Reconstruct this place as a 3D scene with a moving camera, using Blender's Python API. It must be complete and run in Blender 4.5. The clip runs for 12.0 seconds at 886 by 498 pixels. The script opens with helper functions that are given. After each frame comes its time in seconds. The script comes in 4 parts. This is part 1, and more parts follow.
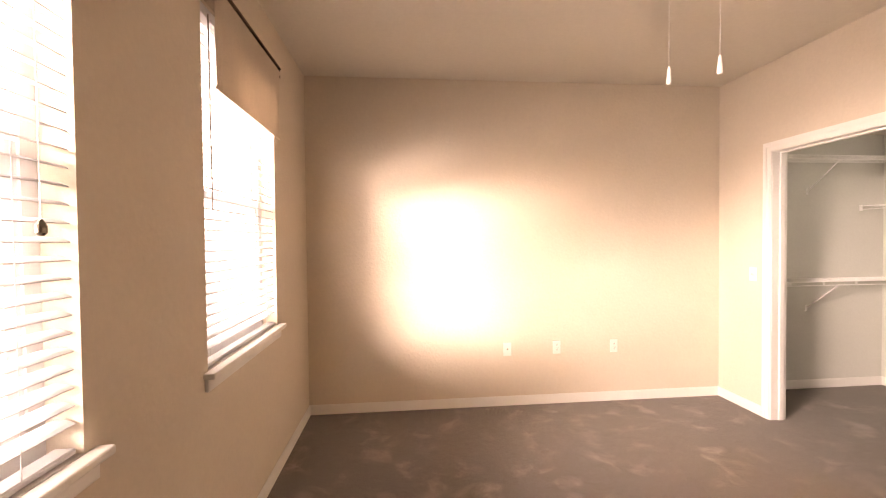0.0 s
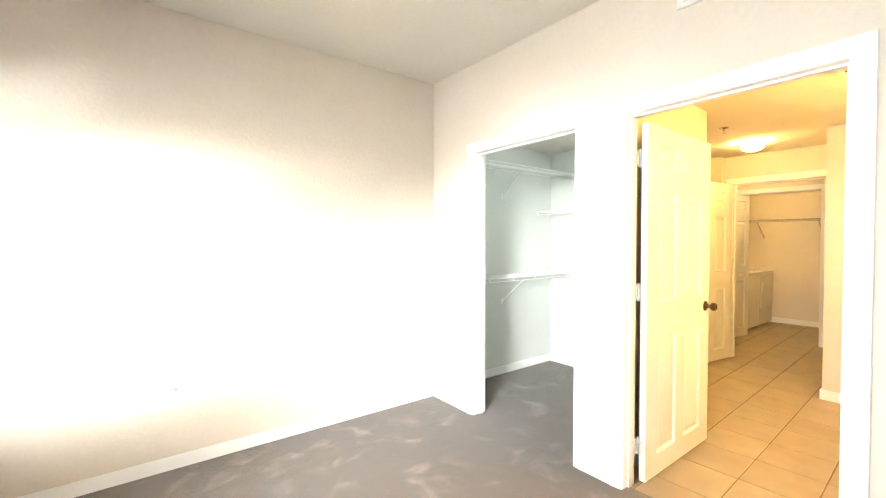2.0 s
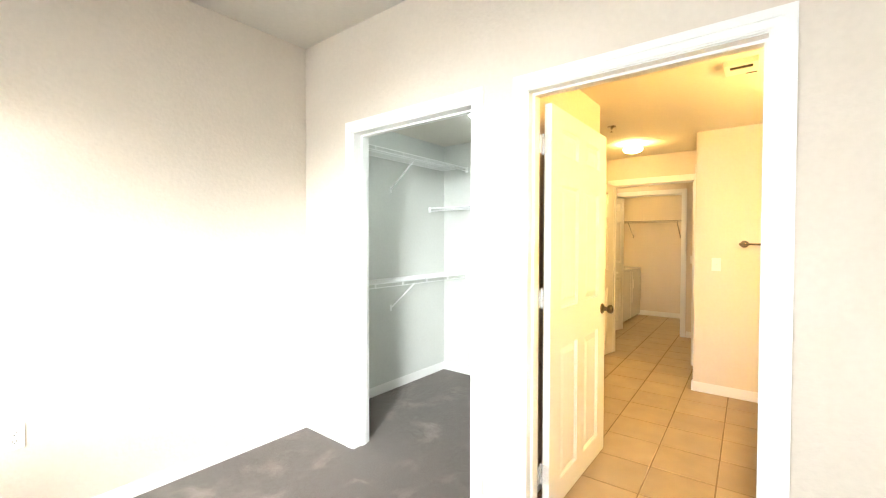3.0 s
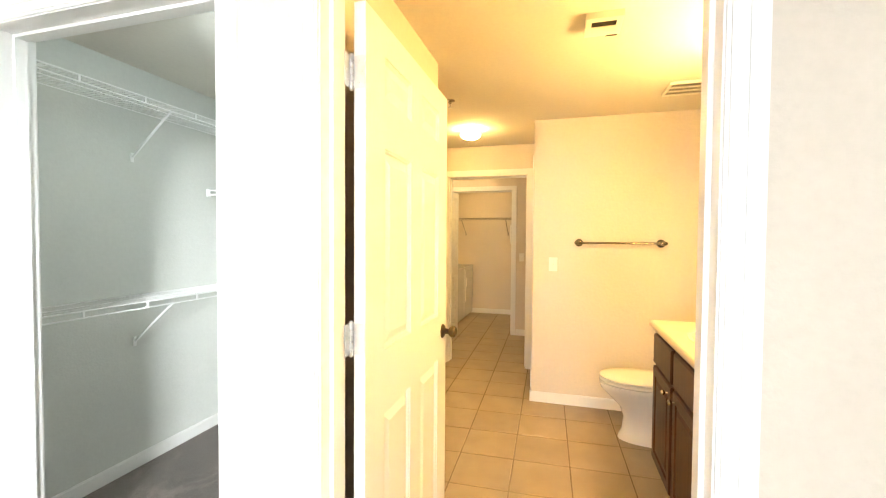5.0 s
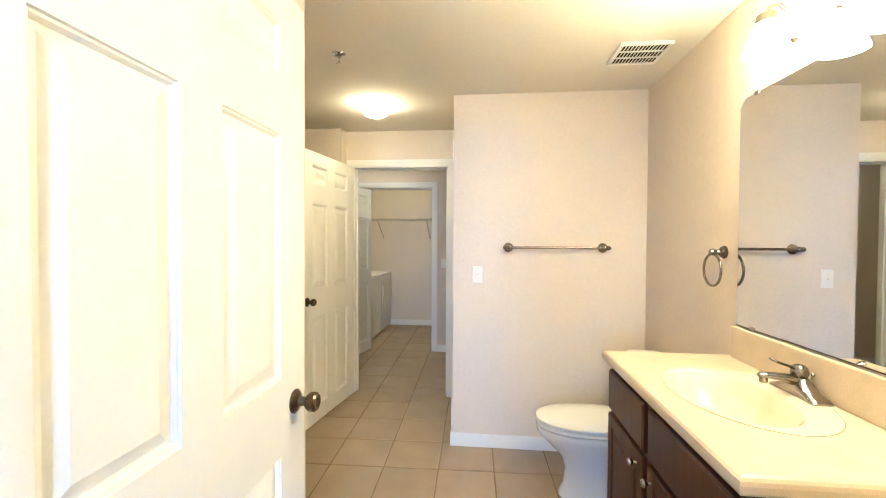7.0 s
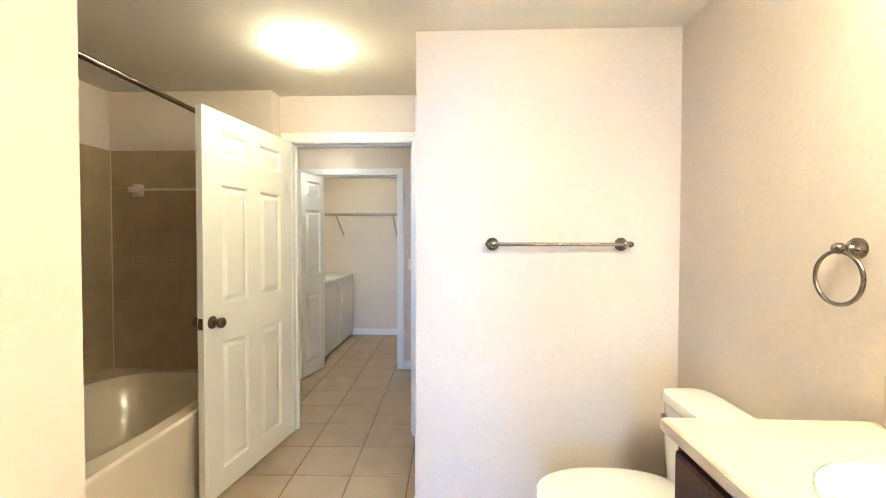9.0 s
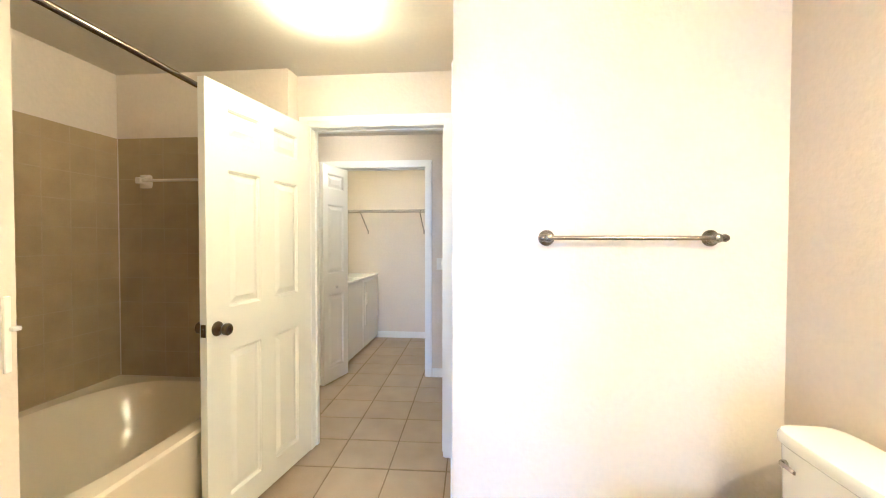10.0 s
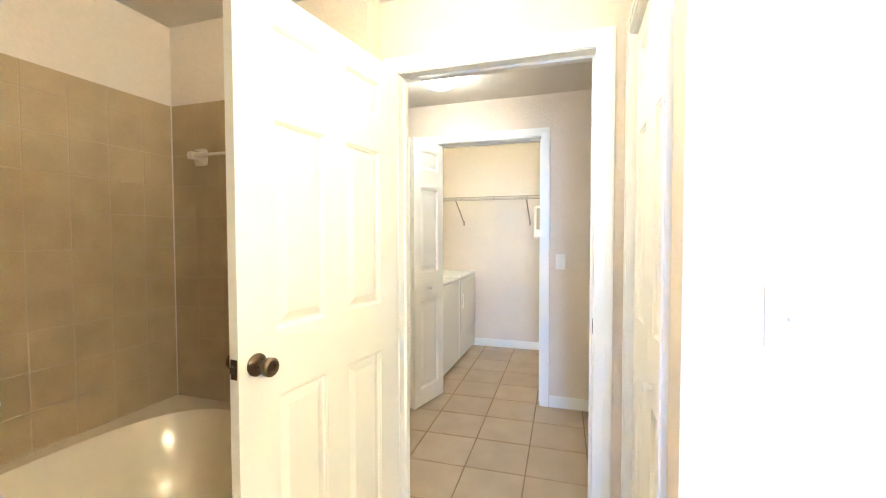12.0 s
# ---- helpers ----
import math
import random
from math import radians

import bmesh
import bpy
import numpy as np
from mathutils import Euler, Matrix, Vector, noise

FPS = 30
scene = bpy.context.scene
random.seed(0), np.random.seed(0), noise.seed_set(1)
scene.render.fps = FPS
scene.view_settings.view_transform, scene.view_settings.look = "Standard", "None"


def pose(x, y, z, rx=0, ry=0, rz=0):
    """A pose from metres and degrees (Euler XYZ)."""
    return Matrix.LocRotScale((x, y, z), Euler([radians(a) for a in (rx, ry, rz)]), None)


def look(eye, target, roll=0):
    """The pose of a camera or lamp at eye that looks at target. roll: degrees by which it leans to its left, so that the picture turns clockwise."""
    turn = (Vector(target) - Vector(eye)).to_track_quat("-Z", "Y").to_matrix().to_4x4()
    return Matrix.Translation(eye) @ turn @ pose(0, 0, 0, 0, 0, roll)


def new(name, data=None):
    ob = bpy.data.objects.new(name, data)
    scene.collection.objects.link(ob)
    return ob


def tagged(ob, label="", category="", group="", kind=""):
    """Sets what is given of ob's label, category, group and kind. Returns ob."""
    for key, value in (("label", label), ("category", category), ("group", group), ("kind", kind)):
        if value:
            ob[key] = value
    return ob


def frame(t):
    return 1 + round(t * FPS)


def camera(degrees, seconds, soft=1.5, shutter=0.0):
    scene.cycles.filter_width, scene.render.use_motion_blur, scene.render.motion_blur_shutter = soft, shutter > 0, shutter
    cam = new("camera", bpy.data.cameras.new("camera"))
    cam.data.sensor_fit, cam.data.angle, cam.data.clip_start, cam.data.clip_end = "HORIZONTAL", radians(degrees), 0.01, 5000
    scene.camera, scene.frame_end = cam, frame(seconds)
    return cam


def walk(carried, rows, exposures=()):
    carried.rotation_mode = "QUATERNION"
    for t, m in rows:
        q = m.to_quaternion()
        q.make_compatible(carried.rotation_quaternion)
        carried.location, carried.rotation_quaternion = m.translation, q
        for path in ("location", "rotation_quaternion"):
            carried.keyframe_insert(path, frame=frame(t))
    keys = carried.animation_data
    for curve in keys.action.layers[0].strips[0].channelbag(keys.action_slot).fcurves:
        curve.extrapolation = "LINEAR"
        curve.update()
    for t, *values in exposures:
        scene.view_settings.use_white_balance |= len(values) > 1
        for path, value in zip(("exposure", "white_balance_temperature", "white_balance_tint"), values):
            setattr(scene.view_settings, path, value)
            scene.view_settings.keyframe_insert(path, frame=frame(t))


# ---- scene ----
cam = camera(93.9, 12.0, soft=1.1)
PATH = [
    (0, (1.26, 0.535, 1.417), (1.449, 2.525, 1.374), -0.6),
    (0.5, (1.419, 0.636, 1.428), (1.893, 2.578, 1.374), -0.4),
    (0.6, (1.434, 0.669, 1.437), (1.975, 2.593, 1.364), -0.3),
    (1, (1.537, 0.754, 1.399), (2.293, 2.605, 1.351), -0.4),
    (1.5, (1.708, 0.897, 1.379), (2.717, 2.624, 1.335), -0.1),
    (2, (1.895, 1.022, 1.381), (3.113, 2.608, 1.339), -0.0),
    (2.5, (2.09, 1.175, 1.369), (3.496, 2.596, 1.325), -0.0),
    (3, (2.296, 1.329, 1.373), (3.87, 2.562, 1.33), 0.1),
    (3.5, (2.485, 1.465, 1.369), (4.195, 2.501, 1.331), 0.2),
    (3.7, (2.567, 1.498, 1.379), (4.313, 2.474, 1.34), 0.2),
    (5.3, (3.258, 1.656, 1.380), (5.200, 2.133, 1.328), 0.2),
    (5.5, (3.334, 1.677, 1.380), (5.284, 2.121, 1.334), 0.0),
    (6, (3.530, 1.695, 1.392), (5.498, 2.048, 1.343), 0.1),
    (6.5, (3.741, 1.668, 1.386), (5.722, 1.938, 1.340), 0.2),
    (7, (3.911, 1.634, 1.385), (5.900, 1.837, 1.344), 0.3),
    (7.5, (4.088, 1.617, 1.367), (6.083, 1.759, 1.325), 0.4),
    (7.7, (4.173, 1.606, 1.364), (6.169, 1.731, 1.324), 0.3),
    (9.3, (4.795, 1.655, 1.359), (6.793, 1.734, 1.315), 0.1),
    (9.5, (4.856, 1.669, 1.352), (6.853, 1.772, 1.307), 0.1),
    (10, (5.035, 1.724, 1.333), (7.025, 1.921, 1.29), 0.1),
    (10.5, (5.224, 1.767, 1.324), (7.198, 2.09, 1.281), 0.1),
    (11, (5.421, 1.836, 1.316), (7.369, 2.285, 1.266), 0.1),
    (11.5, (5.612, 1.913, 1.308), (7.535, 2.459, 1.257), -0.1),
    (12, (5.811, 2.04, 1.307), (7.715, 2.649, 1.239), -0.1),
]
EXPOSURES = [
    (0.0, 0.45, 9600, 36), (0.5, 1.0, 7400, 16), (1.0, 1.25, 6700, 10), (1.5, 1.4, 6500, 8), (2.5, 1.22, 6400, 6), (3.5, 1.1, 6300, 6),
    (5.5, 1.08, 6300, 7), (6.0, 0.82, 5700, 6), (6.5, 0.70, 4750, 6), (7.0, 0.84, 4000, 8), (7.5, 0.87, 3950, 9), (9.5, 1.36, 3790, 10), (10.5, 1.68, 3930, 10), (12.0, 1.95, 3780, 10),
]
walk(cam, [(t, look(eye, target, roll)) for t, eye, target, roll in PATH], EXPOSURES)

# ---- light ----
world = bpy.data.worlds.new("sky")
scene.world = world
world.use_nodes = True
wn = world.node_tree.nodes
sky = wn.new("ShaderNodeTexSky")
sky.sky_type, sky.sun_disc = "NISHITA", False
sky.sun_elevation, sky.sun_rotation = radians(14), radians(227)
world.node_tree.links.new(sky.outputs[0], wn["Background"].inputs[0])
wn["Background"].inputs[1].default_value = 0.12

sun = new("sun", bpy.data.lights.new("sun", "SUN"))
sun.data.energy, sun.data.angle, sun.data.color = 0.8, radians(10), (1.0, 0.94, 0.85)
sun.matrix_world = look((0, 0, 5), (0.73, 0.68, 4.75))


def window_lamp(name, at, width, height, aim, watts, spread, roll=0.0):
    """An area lamp for daylight in a window opening, or one added farther outside."""
    lamp = new(name, bpy.data.lights.new(name, "AREA"))
    lamp.data.shape, lamp.data.size, lamp.data.size_y = "RECTANGLE", width, height
    lamp.data.energy, lamp.data.spread, lamp.data.color = watts, radians(spread), (0.95, 0.97, 1.0)
    lamp.matrix_world = look(at, Vector(at) + Vector(aim), roll)
    return lamp


window_lamp("daylight_window_1", (0.325, 1.155, 1.64), 0.90, 1.46, (1, 0.0, 0.0), 41, 150)
window_lamp("daylight_window_2", (0.325, 2.70, 1.64), 0.90, 1.46, (1, 0.0, 0.0), 41, 150)
# unseen lamp added outside, tilted, to throw the bright patch on the north wall
window_lamp("outside_patch_lamp", (-4.25, -1.95, 3.02), 3.9, 0.6, (0.73, 0.68, -0.25), 700, 90, 27)


# ---- materials ----
def mat(name, colour, rough=0.6, metal=0.0, var=0.0, scale=6.0, bump=0.0, bscale=120.0, fine=0.0, spec=0.5, coat=0.0, emit=0.0, emit_colour=None, per_object=0.0):
    """A procedural surface: two scales of colour variation and a fine relief."""
    m = bpy.data.materials.new(name)
    m.use_nodes = True
    nt = m.node_tree
    n, ln = nt.nodes, nt.links
    b = n["Principled BSDF"]
    b.inputs["Base Color"].default_value = (*colour, 1)
    b.inputs["Roughness"].default_value = rough
    b.inputs["Metallic"].default_value = metal
    b.inputs["Specular IOR Level"].default_value = spec
    b.inputs["Coat Weight"].default_value = coat
    geo = n.new("ShaderNodeNewGeometry")
    last = None
    if var or fine:
        big = n.new("ShaderNodeTexNoise")
        big.inputs["Scale"].default_value, big.inputs["Detail"].default_value = scale, 5
        ln.new(geo.outputs["Position"], big.inputs["Vector"])
        small = n.new("ShaderNodeTexNoise")
        small.inputs["Scale"].default_value, small.inputs["Detail"].default_value = scale * 30, 3
        ln.new(geo.outputs["Position"], small.inputs["Vector"])
        m1 = n.new("ShaderNodeMapRange")
        m1.inputs[1].default_value, m1.inputs[2].default_value = 0.3, 0.7
        m1.inputs[3].default_value, m1.inputs[4].default_value = 1 - var, 1 + var
        ln.new(big.outputs[0], m1.inputs[0])
        m2 = n.new("ShaderNodeMapRange")
        m2.inputs[1].default_value, m2.inputs[2].default_value = 0.3, 0.7
        m2.inputs[3].default_value, m2.inputs[4].default_value = 1 - fine, 1 + fine
        ln.new(small.outputs[0], m2.inputs[0])
        mul = n.new("ShaderNodeMath")
        mul.operation = "MULTIPLY"
        ln.new(m1.outputs[0], mul.inputs[0])
        ln.new(m2.outputs[0], mul.inputs[1])
        last = mul.outputs[0]
        if per_object:
            oi = n.new("ShaderNodeObjectInfo")
            m3 = n.new("ShaderNodeMapRange")
            m3.inputs[3].default_value, m3.inputs[4].default_value = 1 - per_object, 1 + per_object
            ln.new(oi.outputs["Random"], m3.inputs[0])
            mul2 = n.new("ShaderNodeMath")
            mul2.operation = "MULTIPLY"
            ln.new(last, mul2.inputs[0])
            ln.new(m3.outputs[0], mul2.inputs[1])
            last = mul2.outputs[0]
        vm = n.new("ShaderNodeVectorMath")
        vm.operation = "SCALE"
        vm.inputs[0].default_value = colour
        ln.new(last, vm.inputs["Scale"])
        ln.new(vm.outputs[0], b.inputs["Base Color"])
    if bump:
        bn = n.new("ShaderNodeTexNoise")
        bn.inputs["Scale"].default_value, bn.inputs["Detail"].default_value = bscale, 4
        ln.new(geo.outputs["Position"], bn.inputs["Vector"])
        bp = n.new("ShaderNodeBump")
        bp.inputs["Strength"].default_value, bp.inputs["Distance"].default_value = bump, 0.004
        ln.new(bn.outputs[0], bp.inputs["Height"])
        ln.new(bp.outputs[0], b.inputs["Normal"])
    if emit:
        b.inputs["Emission Color"].default_value = (*(emit_colour or colour), 1)
        b.inputs["Emission Strength"].default_value = emit
    return m


M_WALL = mat("beige_wall_paint", (0.66, 0.585, 0.49), 0.75, var=0.025, scale=1.5, fine=0.02, bump=0.5, bscale=48, spec=0.3)
M_CEIL = mat("ceiling_paint", (0.70, 0.66, 0.59), 0.85, var=0.02, scale=1.5, fine=0.02, bump=0.3, bscale=110, spec=0.15)
# same paint as the other walls, with the cool closet light put into its colour
M_CLOSET = mat("wall_paint_in_closet_light", (0.62, 0.625, 0.585), 0.8, var=0.02, scale=1.5, fine=0.02, bump=0.3, bscale=90, spec=0.2)
M_TRIM = mat("white_trim_paint", (0.80, 0.79, 0.76), 0.38, var=0.015, scale=3, fine=0.01, bump=0.06, bscale=60)
M_DOOR = mat("white_door_paint", (0.78, 0.76, 0.715), 0.42, var=0.012, scale=3, fine=0.01, bump=0.12, bscale=160)
M_TILE = mat("beige_floor_tile", (0.315, 0.245, 0.165), 0.40, var=0.10, scale=5, fine=0.05, bump=0.08, bscale=70, per_object=0.06)
M_GROUT = mat("brown_grout", (0.20, 0.145, 0.095), 0.9, var=0.15, scale=4, fine=0.1, bump=0.4, bscale=300)
M_TUBTILE = mat("taupe_wall_tile", (0.355, 0.275, 0.152), 0.35, var=0.10, scale=6, fine=0.05, bump=0.06, bscale=60, per_object=0.015)
M_TUBGROUT = mat("pale_grout", (0.385, 0.31, 0.195), 0.85, var=0.1, scale=4, fine=0.08, bump=0.3, bscale=300)
M_TUB = mat("cream_enamel", (0.71, 0.63, 0.48), 0.16, var=0.015, scale=2, fine=0.008)
M_CERAMIC = mat("white_porcelain", (0.78, 0.76, 0.72), 0.12, var=0.01, scale=2, fine=0.005)
M_COUNTER = mat("cream_speckled_laminate", (0.56, 0.475, 0.335), 0.32, var=0.05, scale=14, fine=0.09, bump=0.03, bscale=200)
M_SINK = mat("cream_sink_enamel", (0.70, 0.62, 0.47), 0.15, var=0.01, scale=2, fine=0.01)
M_BRONZE = mat("aged_bronze", (0.115, 0.085, 0.05), 0.30, 1.0, var=0.2, scale=20, fine=0.1)
M_NICKEL = mat("brushed_nickel", (0.21, 0.18, 0.14), 0.25, 1.0, var=0.08, scale=25, fine=0.06)
M_CHROME = mat("chrome", (0.46, 0.44, 0.41), 0.14, 1.0, var=0.05, scale=20, fine=0.02)
M_FAUCET = mat("worn_chrome", (0.30, 0.285, 0.26), 0.20, 1.0, var=0.10, scale=22, fine=0.06)
M_STEEL = mat("painted_hinge_steel", (0.66, 0.66, 0.64), 0.35, 0.6, var=0.08, scale=40, fine=0.05)
# grey plastic; on the laundry shelf this grey is shade put into pale wire
M_GREY_SHADED = mat("grey_plastic_and_shaded_wire", (0.30, 0.27, 0.22), 0.4, var=0.03, scale=10, fine=0.01)
M_WIRE = mat("white_vinyl_wire", (0.84, 0.84, 0.82), 0.4, var=0.03, scale=10, fine=0.01)
M_PLASTIC = mat("white_plastic", (0.78, 0.76, 0.71), 0.35, var=0.02, scale=10, fine=0.01)
# near-black for real black parts and for painted shade inside vents and slots
M_DARK = mat("black_parts_and_slot_shade", (0.015, 0.012, 0.01), 0.8, var=0.2, scale=20, fine=0.1)
M_BLIND = mat("white_blind_slat", (0.62, 0.63, 0.65), 0.45, var=0.01, scale=5, fine=0.01)
M_SHADE = mat("beige_shade_fabric", (0.60, 0.515, 0.42), 0.9, var=0.04, scale=5, fine=0.06, bump=0.25, bscale=500)
M_VINYL = mat("white_window_vinyl", (0.76, 0.77, 0.78), 0.4, var=0.02, scale=5, fine=0.01)
M_APPLIANCE = mat("white_appliance_enamel", (0.74, 0.73, 0.70), 0.25, var=0.012, scale=3, fine=0.008)
M_LAMP_BATH = mat("lit_glass_shade", (0.9, 0.85, 0.75), 0.4, emit=93.0, emit_colour=(1.0, 0.625, 0.195))
M_LAMP_DOME = mat("lit_dome_glass", (0.9, 0.85, 0.75), 0.4, emit=58.0, emit_colour=(1.0, 0.62, 0.195))
M_LAMP_HALL = mat("lit_hall_glass", (0.9, 0.85, 0.75), 0.4, emit=31.0, emit_colour=(1.0, 0.665, 0.275))
M_LAMP_LAUNDRY = mat("lit_laundry_glass", (0.9, 0.85, 0.75), 0.4, emit=42.0, emit_colour=(1.0, 0.65, 0.215))
M_LAMP_CLOSET = mat("lit_closet_globe", (0.9, 0.9, 0.9), 0.4, emit=32.0, emit_colour=(0.85, 0.97, 1.0))
M_FACADE = mat("grey_siding", (0.42, 0.45, 0.48), 0.8, var=0.06, scale=0.5, fine=0.05, bump=0.2, bscale=10)
M_PANE = mat("pale_window_pane", (0.26, 0.33, 0.32), 0.12, var=0.05, scale=0.5, fine=0.02)
M_GROUND = mat("pale_ground", (0.30, 0.30, 0.27), 0.95, var=0.15, scale=0.3, fine=0.1, bump=0.3, bscale=8)


def wood_material():
    m = mat("dark_cherry_wood", (0.085, 0.030, 0.014), 0.42, coat=0.0, spec=0.22)
    n, ln = m.node_tree.nodes, m.node_tree.links
    b = n["Principled BSDF"]
    geo = n.new("ShaderNodeNewGeometry")
    mp = n.new("ShaderNodeMapping")
    mp.inputs["Scale"].default_value = (60, 60, 4)
    ln.new(geo.outputs["Position"], mp.inputs["Vector"])
    tx = n.new("ShaderNodeTexNoise")
    tx.inputs["Scale"].default_value, tx.inputs["Detail"].default_value = 1.0, 6
    ln.new(mp.outputs[0], tx.inputs["Vector"])
    cr = n.new("ShaderNodeValToRGB")
    cr.color_ramp.elements[0].position, cr.color_ramp.elements[1].position = 0.3, 0.75
    cr.color_ramp.elements[0].color, cr.color_ramp.elements[1].color = (0.030, 0.0105, 0.0035, 1), (0.072, 0.026, 0.008, 1)
    ln.new(tx.outputs[0], cr.inputs[0])
    ln.new(cr.outputs[0], b.inputs["Base Color"])
    return m


def carpet_material():
    m = mat("brown_cut_pile_carpet", (0.17, 0.14, 0.12), 0.95, spec=0.1)
    n, ln = m.node_tree.nodes, m.node_tree.links
    b = n["Principled BSDF"]
    geo = n.new("ShaderNodeNewGeometry")

    def noise_tex(scale, detail, rough=0.6, dist=0.0):
        t = n.new("ShaderNodeTexNoise")
        t.inputs["Scale"].default_value, t.inputs["Detail"].default_value = scale, detail
        t.inputs["Roughness"].default_value, t.inputs["Distortion"].default_value = rough, dist
        ln.new(geo.outputs["Position"], t.inputs["Vector"])
        return t

    patch, tuft = noise_tex(4.5, 6, 0.62, 0.5), noise_tex(260, 3)
    r1 = n.new("ShaderNodeValToRGB")
    r1.color_ramp.elements[0].position, r1.color_ramp.elements[1].position = 0.53, 0.71
    r1.color_ramp.elements[0].color, r1.color_ramp.elements[1].color = (0.125, 0.100, 0.082, 1), (0.235, 0.197, 0.163, 1)
    ln.new(patch.outputs[0], r1.inputs[0])
    r2 = n.new("ShaderNodeMapRange")
    r2.inputs[1].default_value, r2.inputs[2].default_value = 0.25, 0.75
    r2.inputs[3].default_value, r2.inputs[4].default_value = 0.55, 1.45
    ln.new(tuft.outputs[0], r2.inputs[0])
    vm = n.new("ShaderNodeVectorMath")
    vm.operation = "SCALE"
    ln.new(r1.outputs[0], vm.inputs[0])
    ln.new(r2.outputs[0], vm.inputs["Scale"])
    ln.new(vm.outputs[0], b.inputs["Base Color"])
    mid = noise_tex(40, 4)
    add = n.new("ShaderNodeMath")
    ln.new(tuft.outputs[0], add.inputs[0])
    ln.new(mid.outputs[0], add.inputs[1])
    bp = n.new("ShaderNodeBump")
    bp.inputs["Strength"].default_value, bp.inputs["Distance"].default_value = 0.7, 0.008
    ln.new(add.outputs[0], bp.inputs["Height"])
    ln.new(bp.outputs[0], b.inputs["Normal"])
    b.inputs["Sheen Weight"].default_value = 0.3
    return m


def let_light_through(m, share):
    """Thin cloth: a share of the light passes through it, scattered."""
    n, ln = m.node_tree.nodes, m.node_tree.links
    b, out = n["Principled BSDF"], n["Material Output"]
    thin, mix = n.new("ShaderNodeBsdfTranslucent"), n.new("ShaderNodeMixShader")
    thin.inputs["Color"].default_value = (0.75, 0.64, 0.52, 1)
    mix.inputs[0].default_value = share
    ln.new(b.outputs[0], mix.inputs[1])
    ln.new(thin.outputs[0], mix.inputs[2])
    ln.new(mix.outputs[0], out.inputs["Surface"])


let_light_through(M_SHADE, 0.16)


def clear_material(name, rough, metal):
    m = bpy.data.materials.new(name)
    m.use_nodes = True
    b = m.node_tree.nodes["Principled BSDF"]
    b.inputs["Roughness"].default_value = rough
    if metal:
        b.inputs["Metallic"].default_value, b.inputs["Base Color"].default_value = 1.0, (0.74, 0.75, 0.74, 1)
    else:
        b.inputs["Transmission Weight"].default_value, b.inputs["IOR"].default_value = 1.0, 1.45
    return m


M_WOOD, M_CARPET = wood_material(), carpet_material()
M_MIRROR, M_GLASS = clear_material("silvered_mirror", 0.015, True), clear_material("window_glass", 0.0, False)


# ---- mesh helpers ----
def box(bm, x0, y0, z0, x1, y1, z1, m=None, bevel=0.0, seg=1):
    made = bmesh.ops.create_cube(bm, size=1.0)["verts"]
    for v in made:
        v.co = Vector(((x0 + x1) / 2 + v.co.x * (x1 - x0), (y0 + y1) / 2 + v.co.y * (y1 - y0), (z0 + z1) / 2 + v.co.z * (z1 - z0)))
    if bevel:
        edges = list({e for v in made for e in v.link_edges})
        out = bmesh.ops.bevel(bm, geom=edges, offset=bevel, segments=seg, affect="EDGES", profile=0.5)
        made = list({v for f in out["faces"] for v in f.verts} | {v for v in made if v.is_valid})
    if m is not None:
        for v in made:
            v.co = m @ v.co
    return made


def lathe(bm, profile, m=None, seg=24, caps=True):
    """Turns (radius, height) pairs about z."""
    rings = []
    for r, h in profile:
        rings.append([bm.verts.new((m or Matrix()) @ Vector((r * math.cos(2 * math.pi * k / seg), r * math.sin(2 * math.pi * k / seg), h))) for k in range(seg)])
    for a, b in zip(rings, rings[1:]):
        for k in range(seg):
            bm.faces.new((a[k], a[(k + 1) % seg], b[(k + 1) % seg], b[k]))
    if caps:
        bm.faces.new(list(reversed(rings[0])))
        bm.faces.new(rings[-1])


def loft(bm, rings, close_first=False, close_last=False):
    made = [[bm.verts.new(p) for p in ring] for ring in rings]
    k = len(made[0])
    for a, b in zip(made, made[1:]):
        for i in range(k):
            bm.faces.new((a[i], a[(i + 1) % k], b[(i + 1) % k], b[i]))
    if close_first:
        bm.faces.new(list(reversed(made[0])))
    if close_last:
        bm.faces.new(made[-1])


def oval(cx, cy, rx, ry, z, n=40, power=2.0):
    pts = []
    for k in range(n):
        a = 2 * math.pi * k / n
        c, s = math.cos(a), math.sin(a)
        pts.append((cx + rx * math.copysign(abs(c) ** (2 / power), c), cy + ry * math.copysign(abs(s) ** (2 / power), s), z))
    return pts


def rect_ring(x0, y0, x1, y1, z, cx, cy, n=40):
    """Points on a rectangle, seen from (cx, cy) at even angles."""
    pts = []
    for k in range(n):
        a = 2 * math.pi * k / n
        c, s = math.cos(a), math.sin(a)
        tx = ((x1 - cx) if c > 0 else (x0 - cx)) / c if abs(c) > 1e-9 else 1e9
        ty = ((y1 - cy) if s > 0 else (y0 - cy)) / s if abs(s) > 1e-9 else 1e9
        d = min(tx, ty)
        pts.append((cx + d * c, cy + d * s, z))
    for qx, qy in ((x0, y0), (x0, y1), (x1, y0), (x1, y1)):
        i = min(range(n), key=lambda j: (pts[j][0] - qx) ** 2 + (pts[j][1] - qy) ** 2)
        pts[i] = (qx, qy, z)
    return pts


def rod(bm, a, b, r, seg=10):
    a, b = Vector(a), Vector(b)
    m = Matrix.Translation(a) @ (b - a).to_track_quat("Z", "Y").to_matrix().to_4x4()
    lathe(bm, [(r, 0), (r, (b - a).length)], m, seg)


